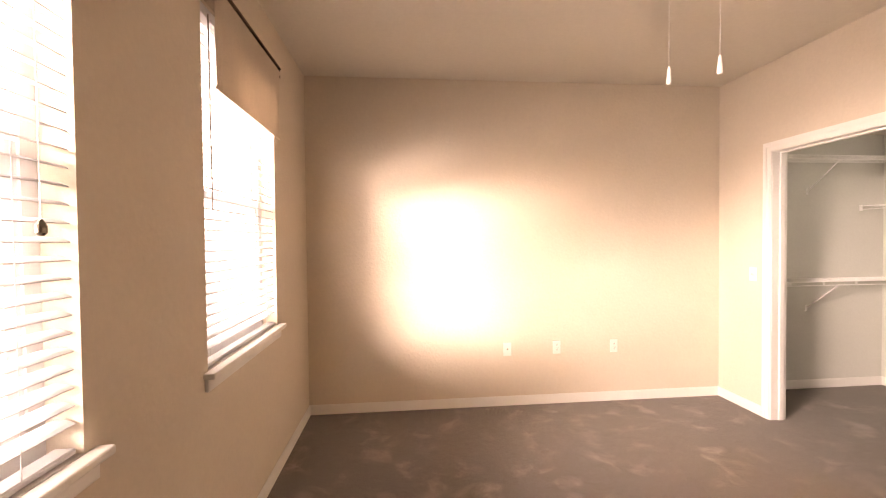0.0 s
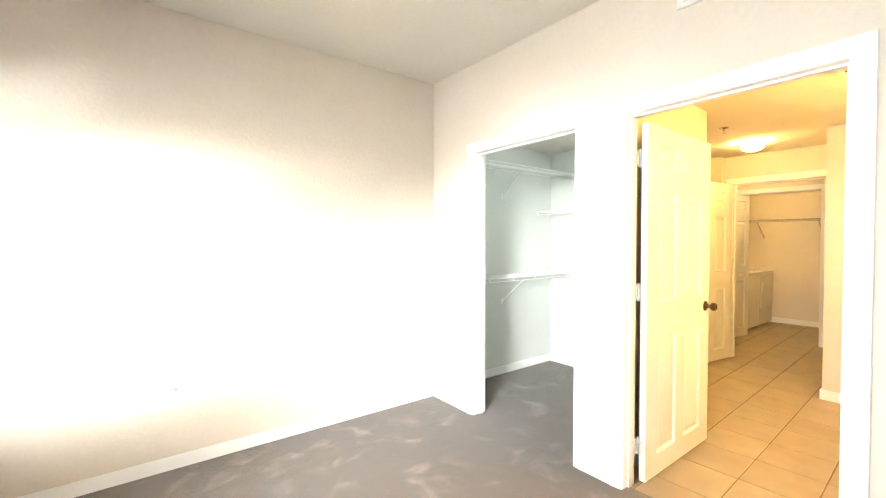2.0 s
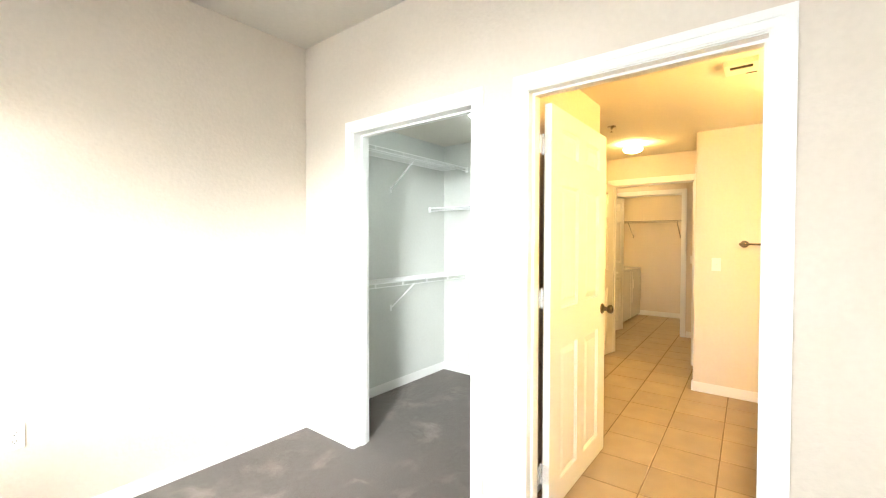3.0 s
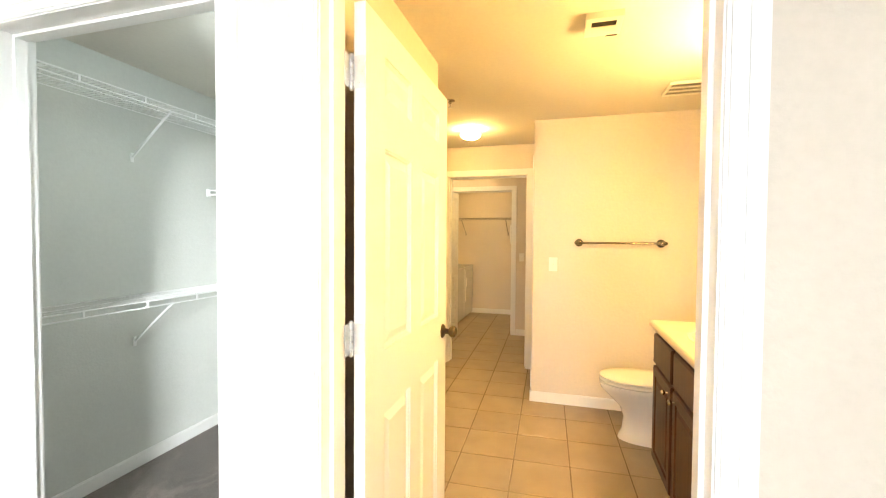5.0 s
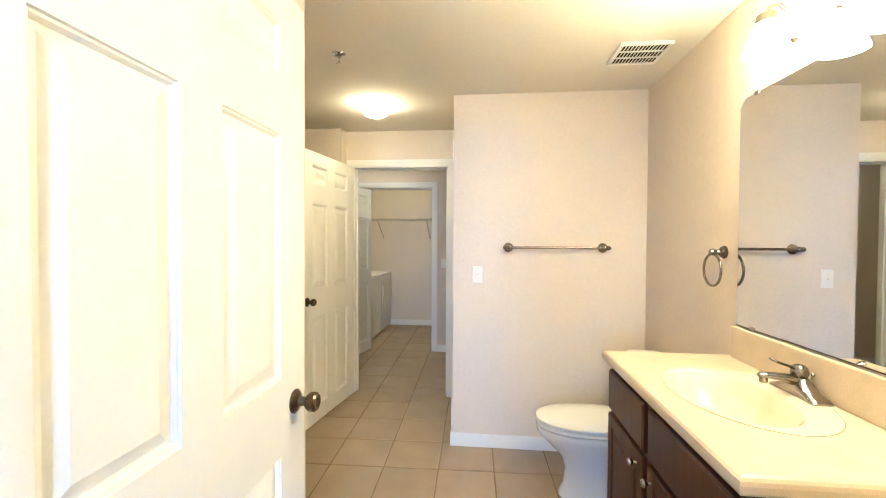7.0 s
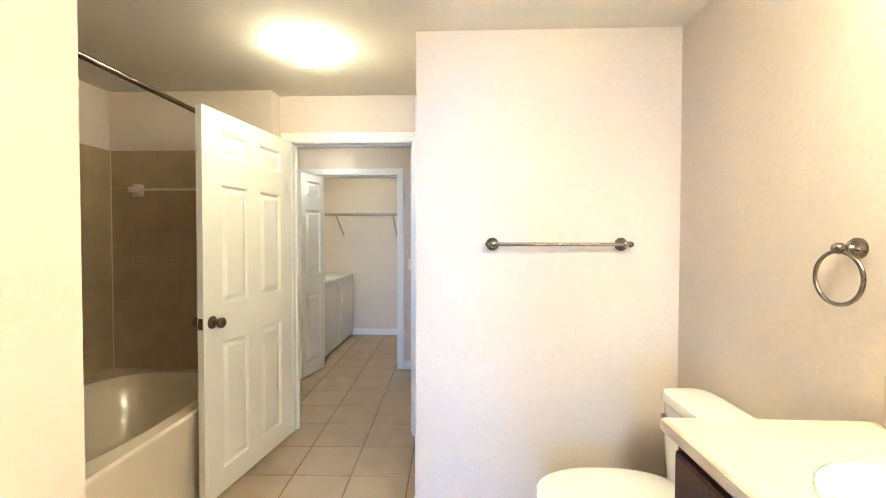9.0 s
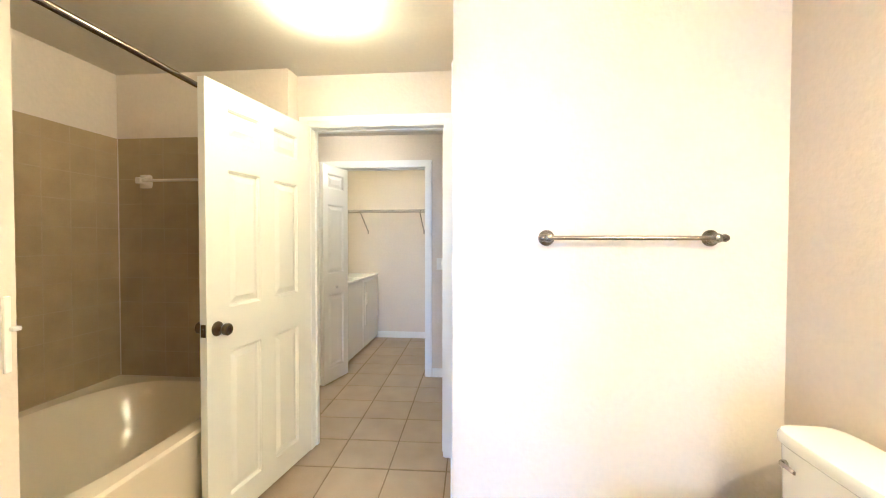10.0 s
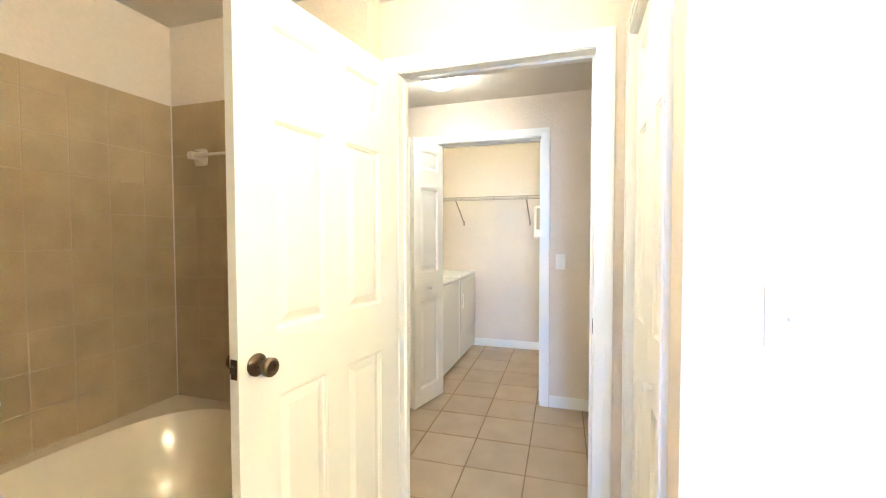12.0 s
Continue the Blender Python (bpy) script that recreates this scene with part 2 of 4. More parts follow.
def tube(bm, pts, r, seg=10, closed=False):
    pts = [Vector(p) for p in pts]
    rings, k = [], len(pts)
    for i, p in enumerate(pts):
        a = pts[(i - 1) % k] if (closed or i > 0) else p
        b = pts[(i + 1) % k] if (closed or i < k - 1) else p
        q = (b - a).to_track_quat("Z", "Y")
        rings.append([p + q @ Vector((r * math.cos(2 * math.pi * j / seg), r * math.sin(2 * math.pi * j / seg), 0)) for j in range(seg)])
    if closed:
        rings.append(rings[0])
        loft(bm, rings)
        bmesh.ops.remove_doubles(bm, verts=bm.verts, dist=1e-6)
    else:
        loft(bm, rings, True, True)


def part(name, bm, material, parent=None, label="", smooth=False):
    bmesh.ops.recalc_face_normals(bm, faces=bm.faces)
    data = bpy.data.meshes.new(name)
    if smooth:
        for f in bm.faces:
            f.smooth = True
        for e in bm.edges:
            if len(e.link_faces) == 2 and e.calc_face_angle(0) > radians(38):
                e.smooth = False
    bm.to_mesh(data)
    bm.free()
    data.materials.append(material)
    ob = new(name, data)
    if parent is not None:
        ob.parent = parent
    if label:
        ob["label"] = label
    return ob


def thing(name, label, category, kind="", group="", m=None):
    ob = new(name)
    if m is not None:
        ob.matrix_world = m
    return tagged(ob, label, category, group, kind)


def boxes(name, material, items, label, category, kind="structure", bevel=0.0):
    bm = bmesh.new()
    for it in items:
        box(bm, *it, bevel=bevel)
    return tagged(part(name, bm, material), label, category, kind=kind)


def wall_with_holes(axis, f0, f1, a0, a1, z0, z1, holes):
    """Boxes of a wall between f0 and f1 across, a0 to a1 along, with holes (a, b, low, high)."""
    out, at = [], a0

    def add(p, q, low, high):
        if q - p > 1e-4 and high - low > 1e-4:
            out.append((f0, p, low, f1, q, high) if axis == "x" else (p, f0, low, q, f1, high))

    for a, b, low, high in sorted(holes):
        add(at, a, z0, z1)
        add(a, b, z0, low)
        add(a, b, high, z1)
        at = b
    add(at, a1, z0, z1)
    return out


# ---- the large structure ----
BED_H, H = 2.743, 2.355
XW, XC, XB = 0.48, 4.05, 4.17
LOW = -0.05
YS, XT, YT = 0.605, 6.685, 1.848
WIN = [(0.70, 1.61), (2.25, 3.155)]
WZ0, WZ1 = 0.905, 2.38
J = 0.018
boxes("wall_west", M_WALL, wall_with_holes("x", 0.33, XW, -1.30, 4.08, LOW, BED_H, [(a, b, WZ0, WZ1) for a, b in WIN]), "beige painted window wall with orange-peel texture", "wall")
boxes("wall_north", M_WALL, [(XW, 3.963, LOW, XC, 4.08, BED_H)], "beige painted bedroom wall lit by the windows", "wall")
boxes("wall_south", M_WALL, [(XW, -1.30, LOW, XC, -1.18, BED_H)], "beige painted bedroom wall behind the walker", "wall")
boxes("wall_east", M_WALL, wall_with_holes("x", XC, XB, -1.30, 4.14, LOW, BED_H, [(2.52 - J, 3.432 + J, LOW, 2.06 + J), (1.335 - J, 2.204 + J, LOW, 2.06 + J)]), "beige bedroom wall with closet and bathroom doorways", "wall")
boxes("ceiling_bedroom", M_CEIL, [(0.33, -1.30, BED_H, XB, 4.14, BED_H + 0.1)], "off-white textured bedroom ceiling", "ceiling")
boxes("ceiling_bathroom", M_CEIL, [(XB, 0.34, H, 10.75, 4.70, H + 0.1)], "off-white bathroom and hall ceiling", "ceiling")
for side, piece in (("north", (XB, 4.02, LOW, 5.75, 4.14, H)), ("east", (5.75, 3.06, LOW, 5.82, 4.14, H)), ("return", (5.31, 2.95, LOW, 5.75, 3.06, H)), ("corner", (5.31, 2.51, LOW, 5.37, 2.95, H)), ("south", (XB, 2.383, LOW, 5.37, 2.44, H))):
    boxes("wall_closet_" + side, M_CLOSET, [piece], "pale closet wall", "wall")
for side, piece in (("south", (XB, 2.305, LOW, 5.40, 2.383, H)), ("corner", (5.37, 2.383, LOW, 5.40, 2.89, H)), ("east", (5.40, 2.81, LOW, 5.895, 2.95, H)), ("tub", (5.82, 2.95, LOW, 5.895, 4.005, H))):
    boxes("wall_bath_entry_" + side, M_WALL, [piece], "beige bathroom partition beside the open door", "wall")
boxes("wall_tub_back", M_WALL, [(5.82, 4.005, LOW, 7.42, 4.14, H)], "beige wall above the tub tiles", "wall")
boxes("wall_tub_end", M_WALL, [(7.42, 2.89, LOW, 7.66, 4.14, H), (7.545, 4.14, LOW, 7.66, 4.70, H)], "beige plumbing chase wall at the tub end", "wall")
boxes("wall_hall_door", M_WALL, wall_with_holes("x", 7.545, 7.66, 0.50, 2.89, LOW, H, [(1.97 - J, 2.805 + J, LOW, 2.03 + J)]), "beige wall with the hall doorway", "wall")
boxes("wall_towel", M_WALL, [(XT, YS, LOW, 6.80, YT, H)], "beige bathroom wall carrying the towel bar", "wall")
boxes("wall_linen", M_WALL, wall_with_holes("y", YT - 0.10, YT, 6.80, 7.545, LOW, H, [(6.85 - J, 7.47 + J, LOW, 2.03 + J)]), "beige wall around the linen closet", "wall")
boxes("wall_mirror", M_WALL, [(XB, 0.44, LOW, 7.545, YS, H)], "beige textured wall behind mirror and vanity", "wall")
boxes("wall_laundry_front", M_WALL, wall_with_holes("x", 9.02, 9.14, 0.50, 4.70, LOW, H, [(2.293 - J, 3.32 + J, LOW, 2.04 + J)]), "greyish beige hall wall with laundry opening", "wall")
for side, piece in (("east", (10.58, 2.03, LOW, 10.70, 4.07, H)), ("south", (9.14, 2.03, LOW, 10.58, 2.15, H)), ("north", (9.14, 3.95, LOW, 10.58, 4.07, H))):
    boxes("wall_laundry_" + side, M_WALL, [piece], "cream laundry closet wall", "wall")
for side, piece in (("south", (7.66, 0.50, LOW, 9.02, 0.62, H)), ("north", (7.66, 4.58, LOW, 9.02, 4.70, H))):
    boxes("wall_hall_" + side, M_WALL, [piece], "beige wall at the end of the hall", "wall")
boxes("floor_carpet", M_CARPET, [(0.33, -1.30, LOW, 4.11, 4.14, 0.008), (4.11, 2.44, LOW, 5.82, 4.14, 0.008)], "worn brown cut-pile carpet with paler vacuum marks", "carpet")
floor_tile = boxes("floor_tile", M_GROUT, [(4.11, 0.44, LOW, 10.70, 2.44, -0.0035), (5.37, 2.44, LOW, 10.70, 4.70, -0.0035)], "beige ceramic tile floor with brown grout", "floor")


# trim
def baseboards():
    def run(name, items):
        bm = bmesh.new()
        for x0, y0, x1, y1 in items:
            z = 0.078
            box(bm, x0, y0, 0.0, x1, y1, z)
            nx, ny = (0.004, 0) if abs(x1 - x0) < abs(y1 - y0) else (0, 0.004)
            box(bm, x0 + nx * 0.8, y0 + ny * 0.8, z, x1 - nx * 0.8, y1 - ny * 0.8, z + 0.009)
        return tagged(part(name, bm, M_TRIM), "white painted wooden baseboard", "baseboard", kind="structure")

    t = 0.013
    run("baseboard_bedroom", [(XW, -1.18, XW + t, 3.963 - t), (XW, 3.963 - t, XC - t, 3.963), (XC - t, 3.507, XC, 3.963), (XC - t, 2.28, XC, 2.45), (XC - t, -1.18, XC, 1.26)])
    run("baseboard_closet", [(XB, 4.02 - t, 5.75 - t, 4.02), (5.75 - t, 3.06, 5.75, 4.02)])
    run("baseboard_bath", [(XT - t, YS, XT, YT + t), (XT, YT, 6.785, YT + t), (XB + 0.02, 2.305 - t, 5.40 + t, 2.305), (5.40, 2.305, 5.40 + t, 2.81 - t), (5.40, 2.81 - t, 5.895, 2.81)])
    run("baseboard_hall", [(9.02 - t, 0.62, 9.02, 2.22), (9.02 - t, 3.40, 9.02, 4.58), (10.58 - t, 2.15, 10.58, 3.95)])


baseboards()


def casing(name, axis, face, out, a, b, top, w, depth, label, stop=0.5, far=True):
    """Jamb lining, stop and moulded casing round an opening; face: the wall's face, out: the side it looks to."""
    c = thing(name, label, "door casing", kind="structure")

    def put(piece, items):
        bm = bmesh.new()
        for f0, f1, p, q, low, high in items:
            f0, f1 = min(f0, f1), max(f0, f1)
            if axis == "x":
                box(bm, f0, p, low, f1, q, high)
            else:
                box(bm, p, f0, low, q, f1, high)
        part(piece, bm, M_TRIM, c)

    back = face - out * depth
    fa, fb = face + out * 0.001, back - out * 0.001
    s0, s1 = face - out * depth * stop, face - out * (depth * stop + 0.035)
    for p, q in ((a - J, a), (b, b + J)):
        put("jamb", [(fa, fb, p, q, 0, top + J)])
    put("head_jamb", [(fa, fb, a, b, top, top + J)])
    put("stop", [(s0, s1, a, a + 0.011, 0, top)])
    put("stop", [(s0, s1, b - 0.011, b, 0, top)])
    put("head_stop", [(s0, s1, a + 0.011, b - 0.011, top - 0.011, top)])
    steps = ((0.004, 0.012, 0.008), (0.012, w * 0.55, 0.012), (w * 0.55, w - 0.006, 0.016), (w - 0.006, w, 0.012))
    for f, o in [(face, out)] + ([(back, -out)] if far else []):
        put("side_casing", [(f, f + o * th, a - k1, a - k0, 0, top + k0) for k0, k1, th in steps])
        put("side_casing", [(f, f + o * th, b + k0, b + k1, 0, top + k0) for k0, k1, th in steps])
        put("head_casing", [(f, f + o * th, a - k1, b + k1, top + k0, top + k1) for k0, k1, th in steps])
    return c


casing("door_casing_closet", "x", XC, -1, 2.52, 3.432, 2.06, 0.073, 0.12, "white moulded casing of the doorless closet opening")
casing("door_casing_bath", "x", XC, -1, 1.335, 2.204, 2.06, 0.075, 0.12, "white moulded bathroom door casing", stop=0.35)
casing("door_casing_hall", "x", 7.545, -1, 1.97, 2.805, 2.03, 0.07, 0.115, "white moulded hall door casing", stop=0.5)
casing("door_casing_laundry", "x", 9.02, -1, 2.293, 3.32, 2.04, 0.067, 0.12, "white casing of the laundry closet", stop=0.6)
casing("door_casing_linen", "y", YT, 1, 6.85, 7.47, 2.03, 0.06, 0.10, "white casing of the linen closet", stop=0.6)


# ---- doors ----
def panel_mesh(w, h, th):
    """One raised door panel with a sloped border, both faces alike."""
    bm = bmesh.new()
    for s in (-1, 1):
        y0, y1, y2 = s * (th / 2 - 0.0135), s * (th / 2 - 0.013), s * (th / 2 - 0.003)
        rings = []
        for inset, y in ((0, s * (th / 2 - 0.0005)), (0.002, s * (th / 2 - 0.0045)), (0.006, s * (th / 2 - 0.0055)), (0.011, y0), (0.020, y1), (0.046, y2)):
            rings.append([(inset, y, inset), (w - inset, y, inset), (w - inset, y, h - inset), (inset, y, h - inset)])
        loft(bm, rings, False, True)
    return bm


def door_leaf(parent, w, h, columns, rows, stile, th=0.035, mid=0.10):
    """Stiles and rails as one frame, and each panel as a part. rows: (low, high) of the panels."""
    bm = bmesh.new()
    pw = (w - 2 * stile - (columns - 1) * mid) / columns
    xs = [stile + k * (pw + mid) for k in range(columns)]
    box(bm, 0, -th / 2, 0, stile, th / 2, h)
    box(bm, w - stile, -th / 2, 0, w, th / 2, h)
    for x in xs[1:]:
        box(bm, x - mid, -th / 2, rows[0][0], x, th / 2, rows[-1][1])
    cuts = [0.0] + [z for r in rows for z in r] + [h]
    for z0, z1 in zip(cuts[0::2], cuts[1::2]):
        for x in xs:
            box(bm, x, -th / 2, z0, x + pw, th / 2, z1)
        if columns > 1 and (z0 == 0.0 or z1 == h):
            for x in xs[1:]:
                box(bm, x - mid, -th / 2, z0, x, th / 2, z1)
    leaf = part("leaf_frame", bm, M_DOOR, parent)
    for z0, z1 in rows:
        for x in xs:
            p = part("panel", panel_mesh(pw, z1 - z0, th), M_DOOR, leaf)
            p.location = (x, 0, z0)
    return leaf


SIX = [(0.125, 0.81), (1.01, 1.643), (1.79, 1.925)]


def door_knobs(parent, x, z, th, material):
    for s in (-1, 1):
        bm = bmesh.new()
        m = Matrix.Translation((x, s * th / 2, z)) @ Matrix.Rotation(radians(-90 * s), 4, "X")
        lathe(bm, [(0.033, 0.0), (0.033, 0.004), (0.026, 0.010), (0.014, 0.014), (0.012, 0.030), (0.020, 0.036), (0.027, 0.046), (0.027, 0.060), (0.021, 0.066), (0.012, 0.064), (0.010, 0.060)], m, 28)
        part("door_knob", bm, material, parent, "aged bronze knob", smooth=True)
    bm = bmesh.new()
    edge = x + 0.06
    box(bm, edge - 0.001, -0.0125, z - 0.028, edge + 0.0015, 0.0125, z + 0.028)
    box(bm, edge, -0.006, z - 0.010, edge + 0.010, 0.006, z + 0.010, bevel=0.002)
    part("latch_plate", bm, material, parent, "bronze latch plate")


def hinges(parent, th, zs, material, side, gap):
    """Butt hinges on the edge at x=0: one leaf on the edge, one on the jamb, gap away from the face on that side."""
    for z in zs:
        bm = bmesh.new()
        h = 0.045
        box(bm, -0.0030, -th / 2 + 0.002, z - h, 0.001, th / 2, z + h, bevel=0.0005)
        yj = side * (th / 2 + gap)
        box(bm, -0.038, min(yj, yj - side * 0.003), z - h, -0.004, max(yj, yj - side * 0.003), z + h, bevel=0.0005)
        pin = Matrix.Translation((-0.006, side * (th / 2 + gap * 0.5), 0))
        for k in range(5):
            za = z - h + k * 0.018
            lathe(bm, [(0.0062, za + 0.0005), (0.0072, za + 0.0012), (0.0072, za + 0.0168), (0.0062, za + 0.0175)], pin, 14)
        lathe(bm, [(0.003, z - h - 0.007), (0.006, z - h - 0.004), (0.007, z - h)], pin, 12)
        lathe(bm, [(0.007, z + h), (0.006, z + h + 0.004), (0.003, z + h + 0.007)], pin, 12)
        for sy, sz in ((0.003, -0.03), (-0.006, 0.0), (0.003, 0.03)):
            lathe(bm, [(0.004, 0), (0.003, 0.0012), (0.0012, 0.0006)], Matrix.Translation((-0.0030, sy, z + sz)) @ Matrix.Rotation(radians(-90), 4, "Y"), 10)
            lathe(bm, [(0.004, 0), (0.003, 0.0012), (0.0012, 0.0006)], Matrix.Translation((-0.022 + sy, yj - side * 0.003, z + sz)) @ Matrix.Rotation(radians(90 * side), 4, "X"), 10)
        part("hinge", bm, material, parent, "white painted steel hinge", smooth=True)


def make_door(name, w, at, turn, label, pin):
    d = thing(name, label, "door", kind="structure", m=pose(*at, 0, 0, turn))
    door_leaf(d, w, 2.025, 2, SIX, 0.135, mid=0.116)
    door_knobs(d, w - 0.06, 0.925, 0.035, M_BRONZE)
    hinges(d, 0.035, (0.20, 1.075, 1.83), M_STEEL, pin, 0.0105 if pin > 0 else 0.004)
    return d


make_door("door_1", 0.862, (4.203, 2.175, 0.012), 0.0, "white six-panel bathroom door standing open at right angles", 1)
make_door("door_2", 0.825, (7.530, 2.822, 0.010), 180 - 7.9, "white six-panel hall door swung open into the bathroom", -1)


def bifold(name, panels, w, label, knob):
    """panels: (x, y, turn) of each leaf's hinge edge."""
    d = thing(name, label, "bifold door", kind="structure")
    for k, (x, y, turn) in enumerate(panels):
        leaf = door_leaf(d, w, 2.0, 1, SIX, 0.075, th=0.03)
        leaf.matrix_basis = pose(x, y, 0.015, 0, 0, turn)
        if k == knob[0]:
            bm = bmesh.new()
            m = Matrix.Translation((knob[1], knob[2] * 0.015, 0.875)) @ Matrix.Rotation(radians(-90 * knob[2]), 4, "X")
            lathe(bm, [(0.010, 0), (0.008, 0.012), (0.016, 0.020), (0.017, 0.026), (0.010, 0.032)], m, 20)
            part("knob", bm, M_PLASTIC, leaf, "small white knob", smooth=True)
    return d


bifold("door_3", [(9.012, 3.076, 166.0), (8.622, 3.207, 13.0)], 0.40, "white bifold laundry door folded open", (0, 0.20, 1))
bifold("door_4", [(6.852, YT - 0.028, 0.0), (7.150, YT - 0.028, 0.0)], 0.296, "white bifold linen closet door, shut", (0, 0.20, 1))


bm = bmesh.new()
box(bm, 7.578, 1.9685, 0.905, 7.606, 1.9715, 0.965, bevel=0.001)
box(bm, 7.585, 1.9712, 0.922, 7.599, 1.9725, 0.948)
tagged(part("strike_plate", bm, M_BRONZE), "bronze strike plate on the hall door jamb", "strike plate")


# ---- bedroom windows ----
def window(k, y0, y1):
    x_out, x_in = 0.33, XW
    w = thing("window_%d" % k, "white vinyl double-hung window in a plastered recess", "window", kind="structure")
    bm = bmesh.new()
    f = 0.045
    for a in ((x_out + 0.005, y0, WZ0, x_out + 0.065, y0 + f, WZ1), (x_out + 0.005, y1 - f, WZ0, x_out + 0.065, y1, WZ1), (x_out + 0.005, y0 + f, WZ0, x_out + 0.065, y1 - f, WZ0 + f), (x_out + 0.005, y0 + f, WZ1 - f, x_out + 0.065, y1 - f, WZ1)):
        box(bm, *a)
    part("window_frame", bm, M_VINYL, w)
    mid = 1.63
    for lo, hi, dx in ((WZ0 + f, mid + 0.02, 0.036), (mid - 0.02, WZ1 - f, 0.012)):
        bm = bmesh.new()
        s = 0.04
        xa, xb = x_out + dx, x_out + dx + 0.022
        for a in ((xa, y0 + f, lo, xb, y0 + f + s, hi), (xa, y1 - f - s, lo, xb, y1 - f, hi), (xa, y0 + f + s, lo, xb, y1 - f - s, lo + s), (xa, y0 + f + s, hi - s, xb, y1 - f - s, hi)):
            box(bm, *a)
        sash = part("sash", bm, M_VINYL, w)
        bm = bmesh.new()
        box(bm, xa + 0.009, y0 + f + s, lo + s, xa + 0.013, y1 - f - s, hi - s)
        pane = part("pane", bm, M_GLASS, sash, "clear glass")
        pane.visible_shadow = False
    bm = bmesh.new()
    box(bm, x_out + 0.066, y0 + 0.001, WZ0 - 0.022, x_in, y1 - 0.001, WZ0 + 0.003)
    box(bm, x_in, y0 - 0.045, WZ0 - 0.022, x_in + 0.045, y1 + 0.045, WZ0 + 0.003, bevel=0.006, seg=2)
    box(bm, x_in, y0 - 0.03, WZ0 - 0.075, x_in + 0.016, y1 + 0.03, WZ0 - 0.022, bevel=0.003)
    part("window_sill", bm, M_TRIM, w, "white painted sill with apron")
    return w


for i, (a, b) in enumerate(WIN):
    window(i + 1, a, b)


def blind(y0, y1, z_top, tilt, label, tassel):
    b = thing("window_blind", label, "blind", group="bedroom blinds")
    x = 0.445
    bm = bmesh.new()
    box(bm, x - 0.028, y0 + 0.006, z_top - 0.045, x + 0.028, y1 - 0.006, z_top, bevel=0.003)
    part("head_rail", bm, M_BLIND, b)
    z, first = z_top - 0.075, None
    while z > WZ0 + 0.05:
        if first is None:
            bm = bmesh.new()
            half, rows = 0.0245, []
            for y in (y0 + 0.008, y1 - 0.008):
                ring = [(dx, y, 0.0035 * (1 - (dx / half) ** 2) + o) for o, seq in ((0.0013, (-1, -0.5, 0, 0.5, 1)), (-0.0013, (1, 0.5, 0, -0.5, -1))) for dx in [half * q for q in seq]]
                rows.append(ring)
            loft(bm, rows, True, True)
            first = part("slat", bm, M_BLIND, b)
            slat = first
        else:
            slat = new("slat", first.data)
            slat.parent = b
        slat.location, slat.rotation_euler = (x, 0, z), (0, radians(tilt), 0)
        z -= 0.0437
    bm = bmesh.new()
    box(bm, x - 0.025, y0 + 0.008, WZ0 + 0.006, x + 0.025, y1 - 0.008, WZ0 + 0.022, bevel=0.004)
    part("bottom_rail", bm, M_BLIND, b)
    for y in (y0 + 0.15, y1 - 0.15):
        bm = bmesh.new()
        for dx in (-0.022, 0.022):
            rod(bm, (x + dx, y, WZ0 + 0.02), (x + dx, y, z_top - 0.04), 0.0012, 6)
        part("ladder_cord", bm, M_BLIND, b)
    bm = bmesh.new()
    if tassel:
        rod(bm, (x + 0.034, y1 - 0.10, 1.47), (x + 0.034, y1 - 0.10, z_top - 0.03), 0.0012, 6)
        part("lift_cord", bm, M_BLIND, b)
        bm = bmesh.new()
        lathe(bm, [(0.005, 0.0), (0.011, 0.006), (0.011, 0.022), (0.004, 0.036)], Matrix.Translation((x + 0.034, y1 - 0.10, 1.435)), 14)
        part("cord_tassel", bm, M_NICKEL, b, "grey cord tassel", smooth=True)
    else:
        rod(bm, (x + 0.034, y0 + 0.075, 1.55), (x + 0.034, y0 + 0.07, z_top - 0.03), 0.0028, 8)
        part("tilt_wand", bm, M_GREY_SHADED, b, "slim grey tilt wand")
    return b


blind(WIN[0][0], WIN[0][1], WZ1 - 0.004, 13, "white faux-wood blind with its slats open", True)
blind(WIN[1][0], WIN[1][1], WZ1 - 0.004, 13, "white faux-wood blind behind a half-lowered shade", False)


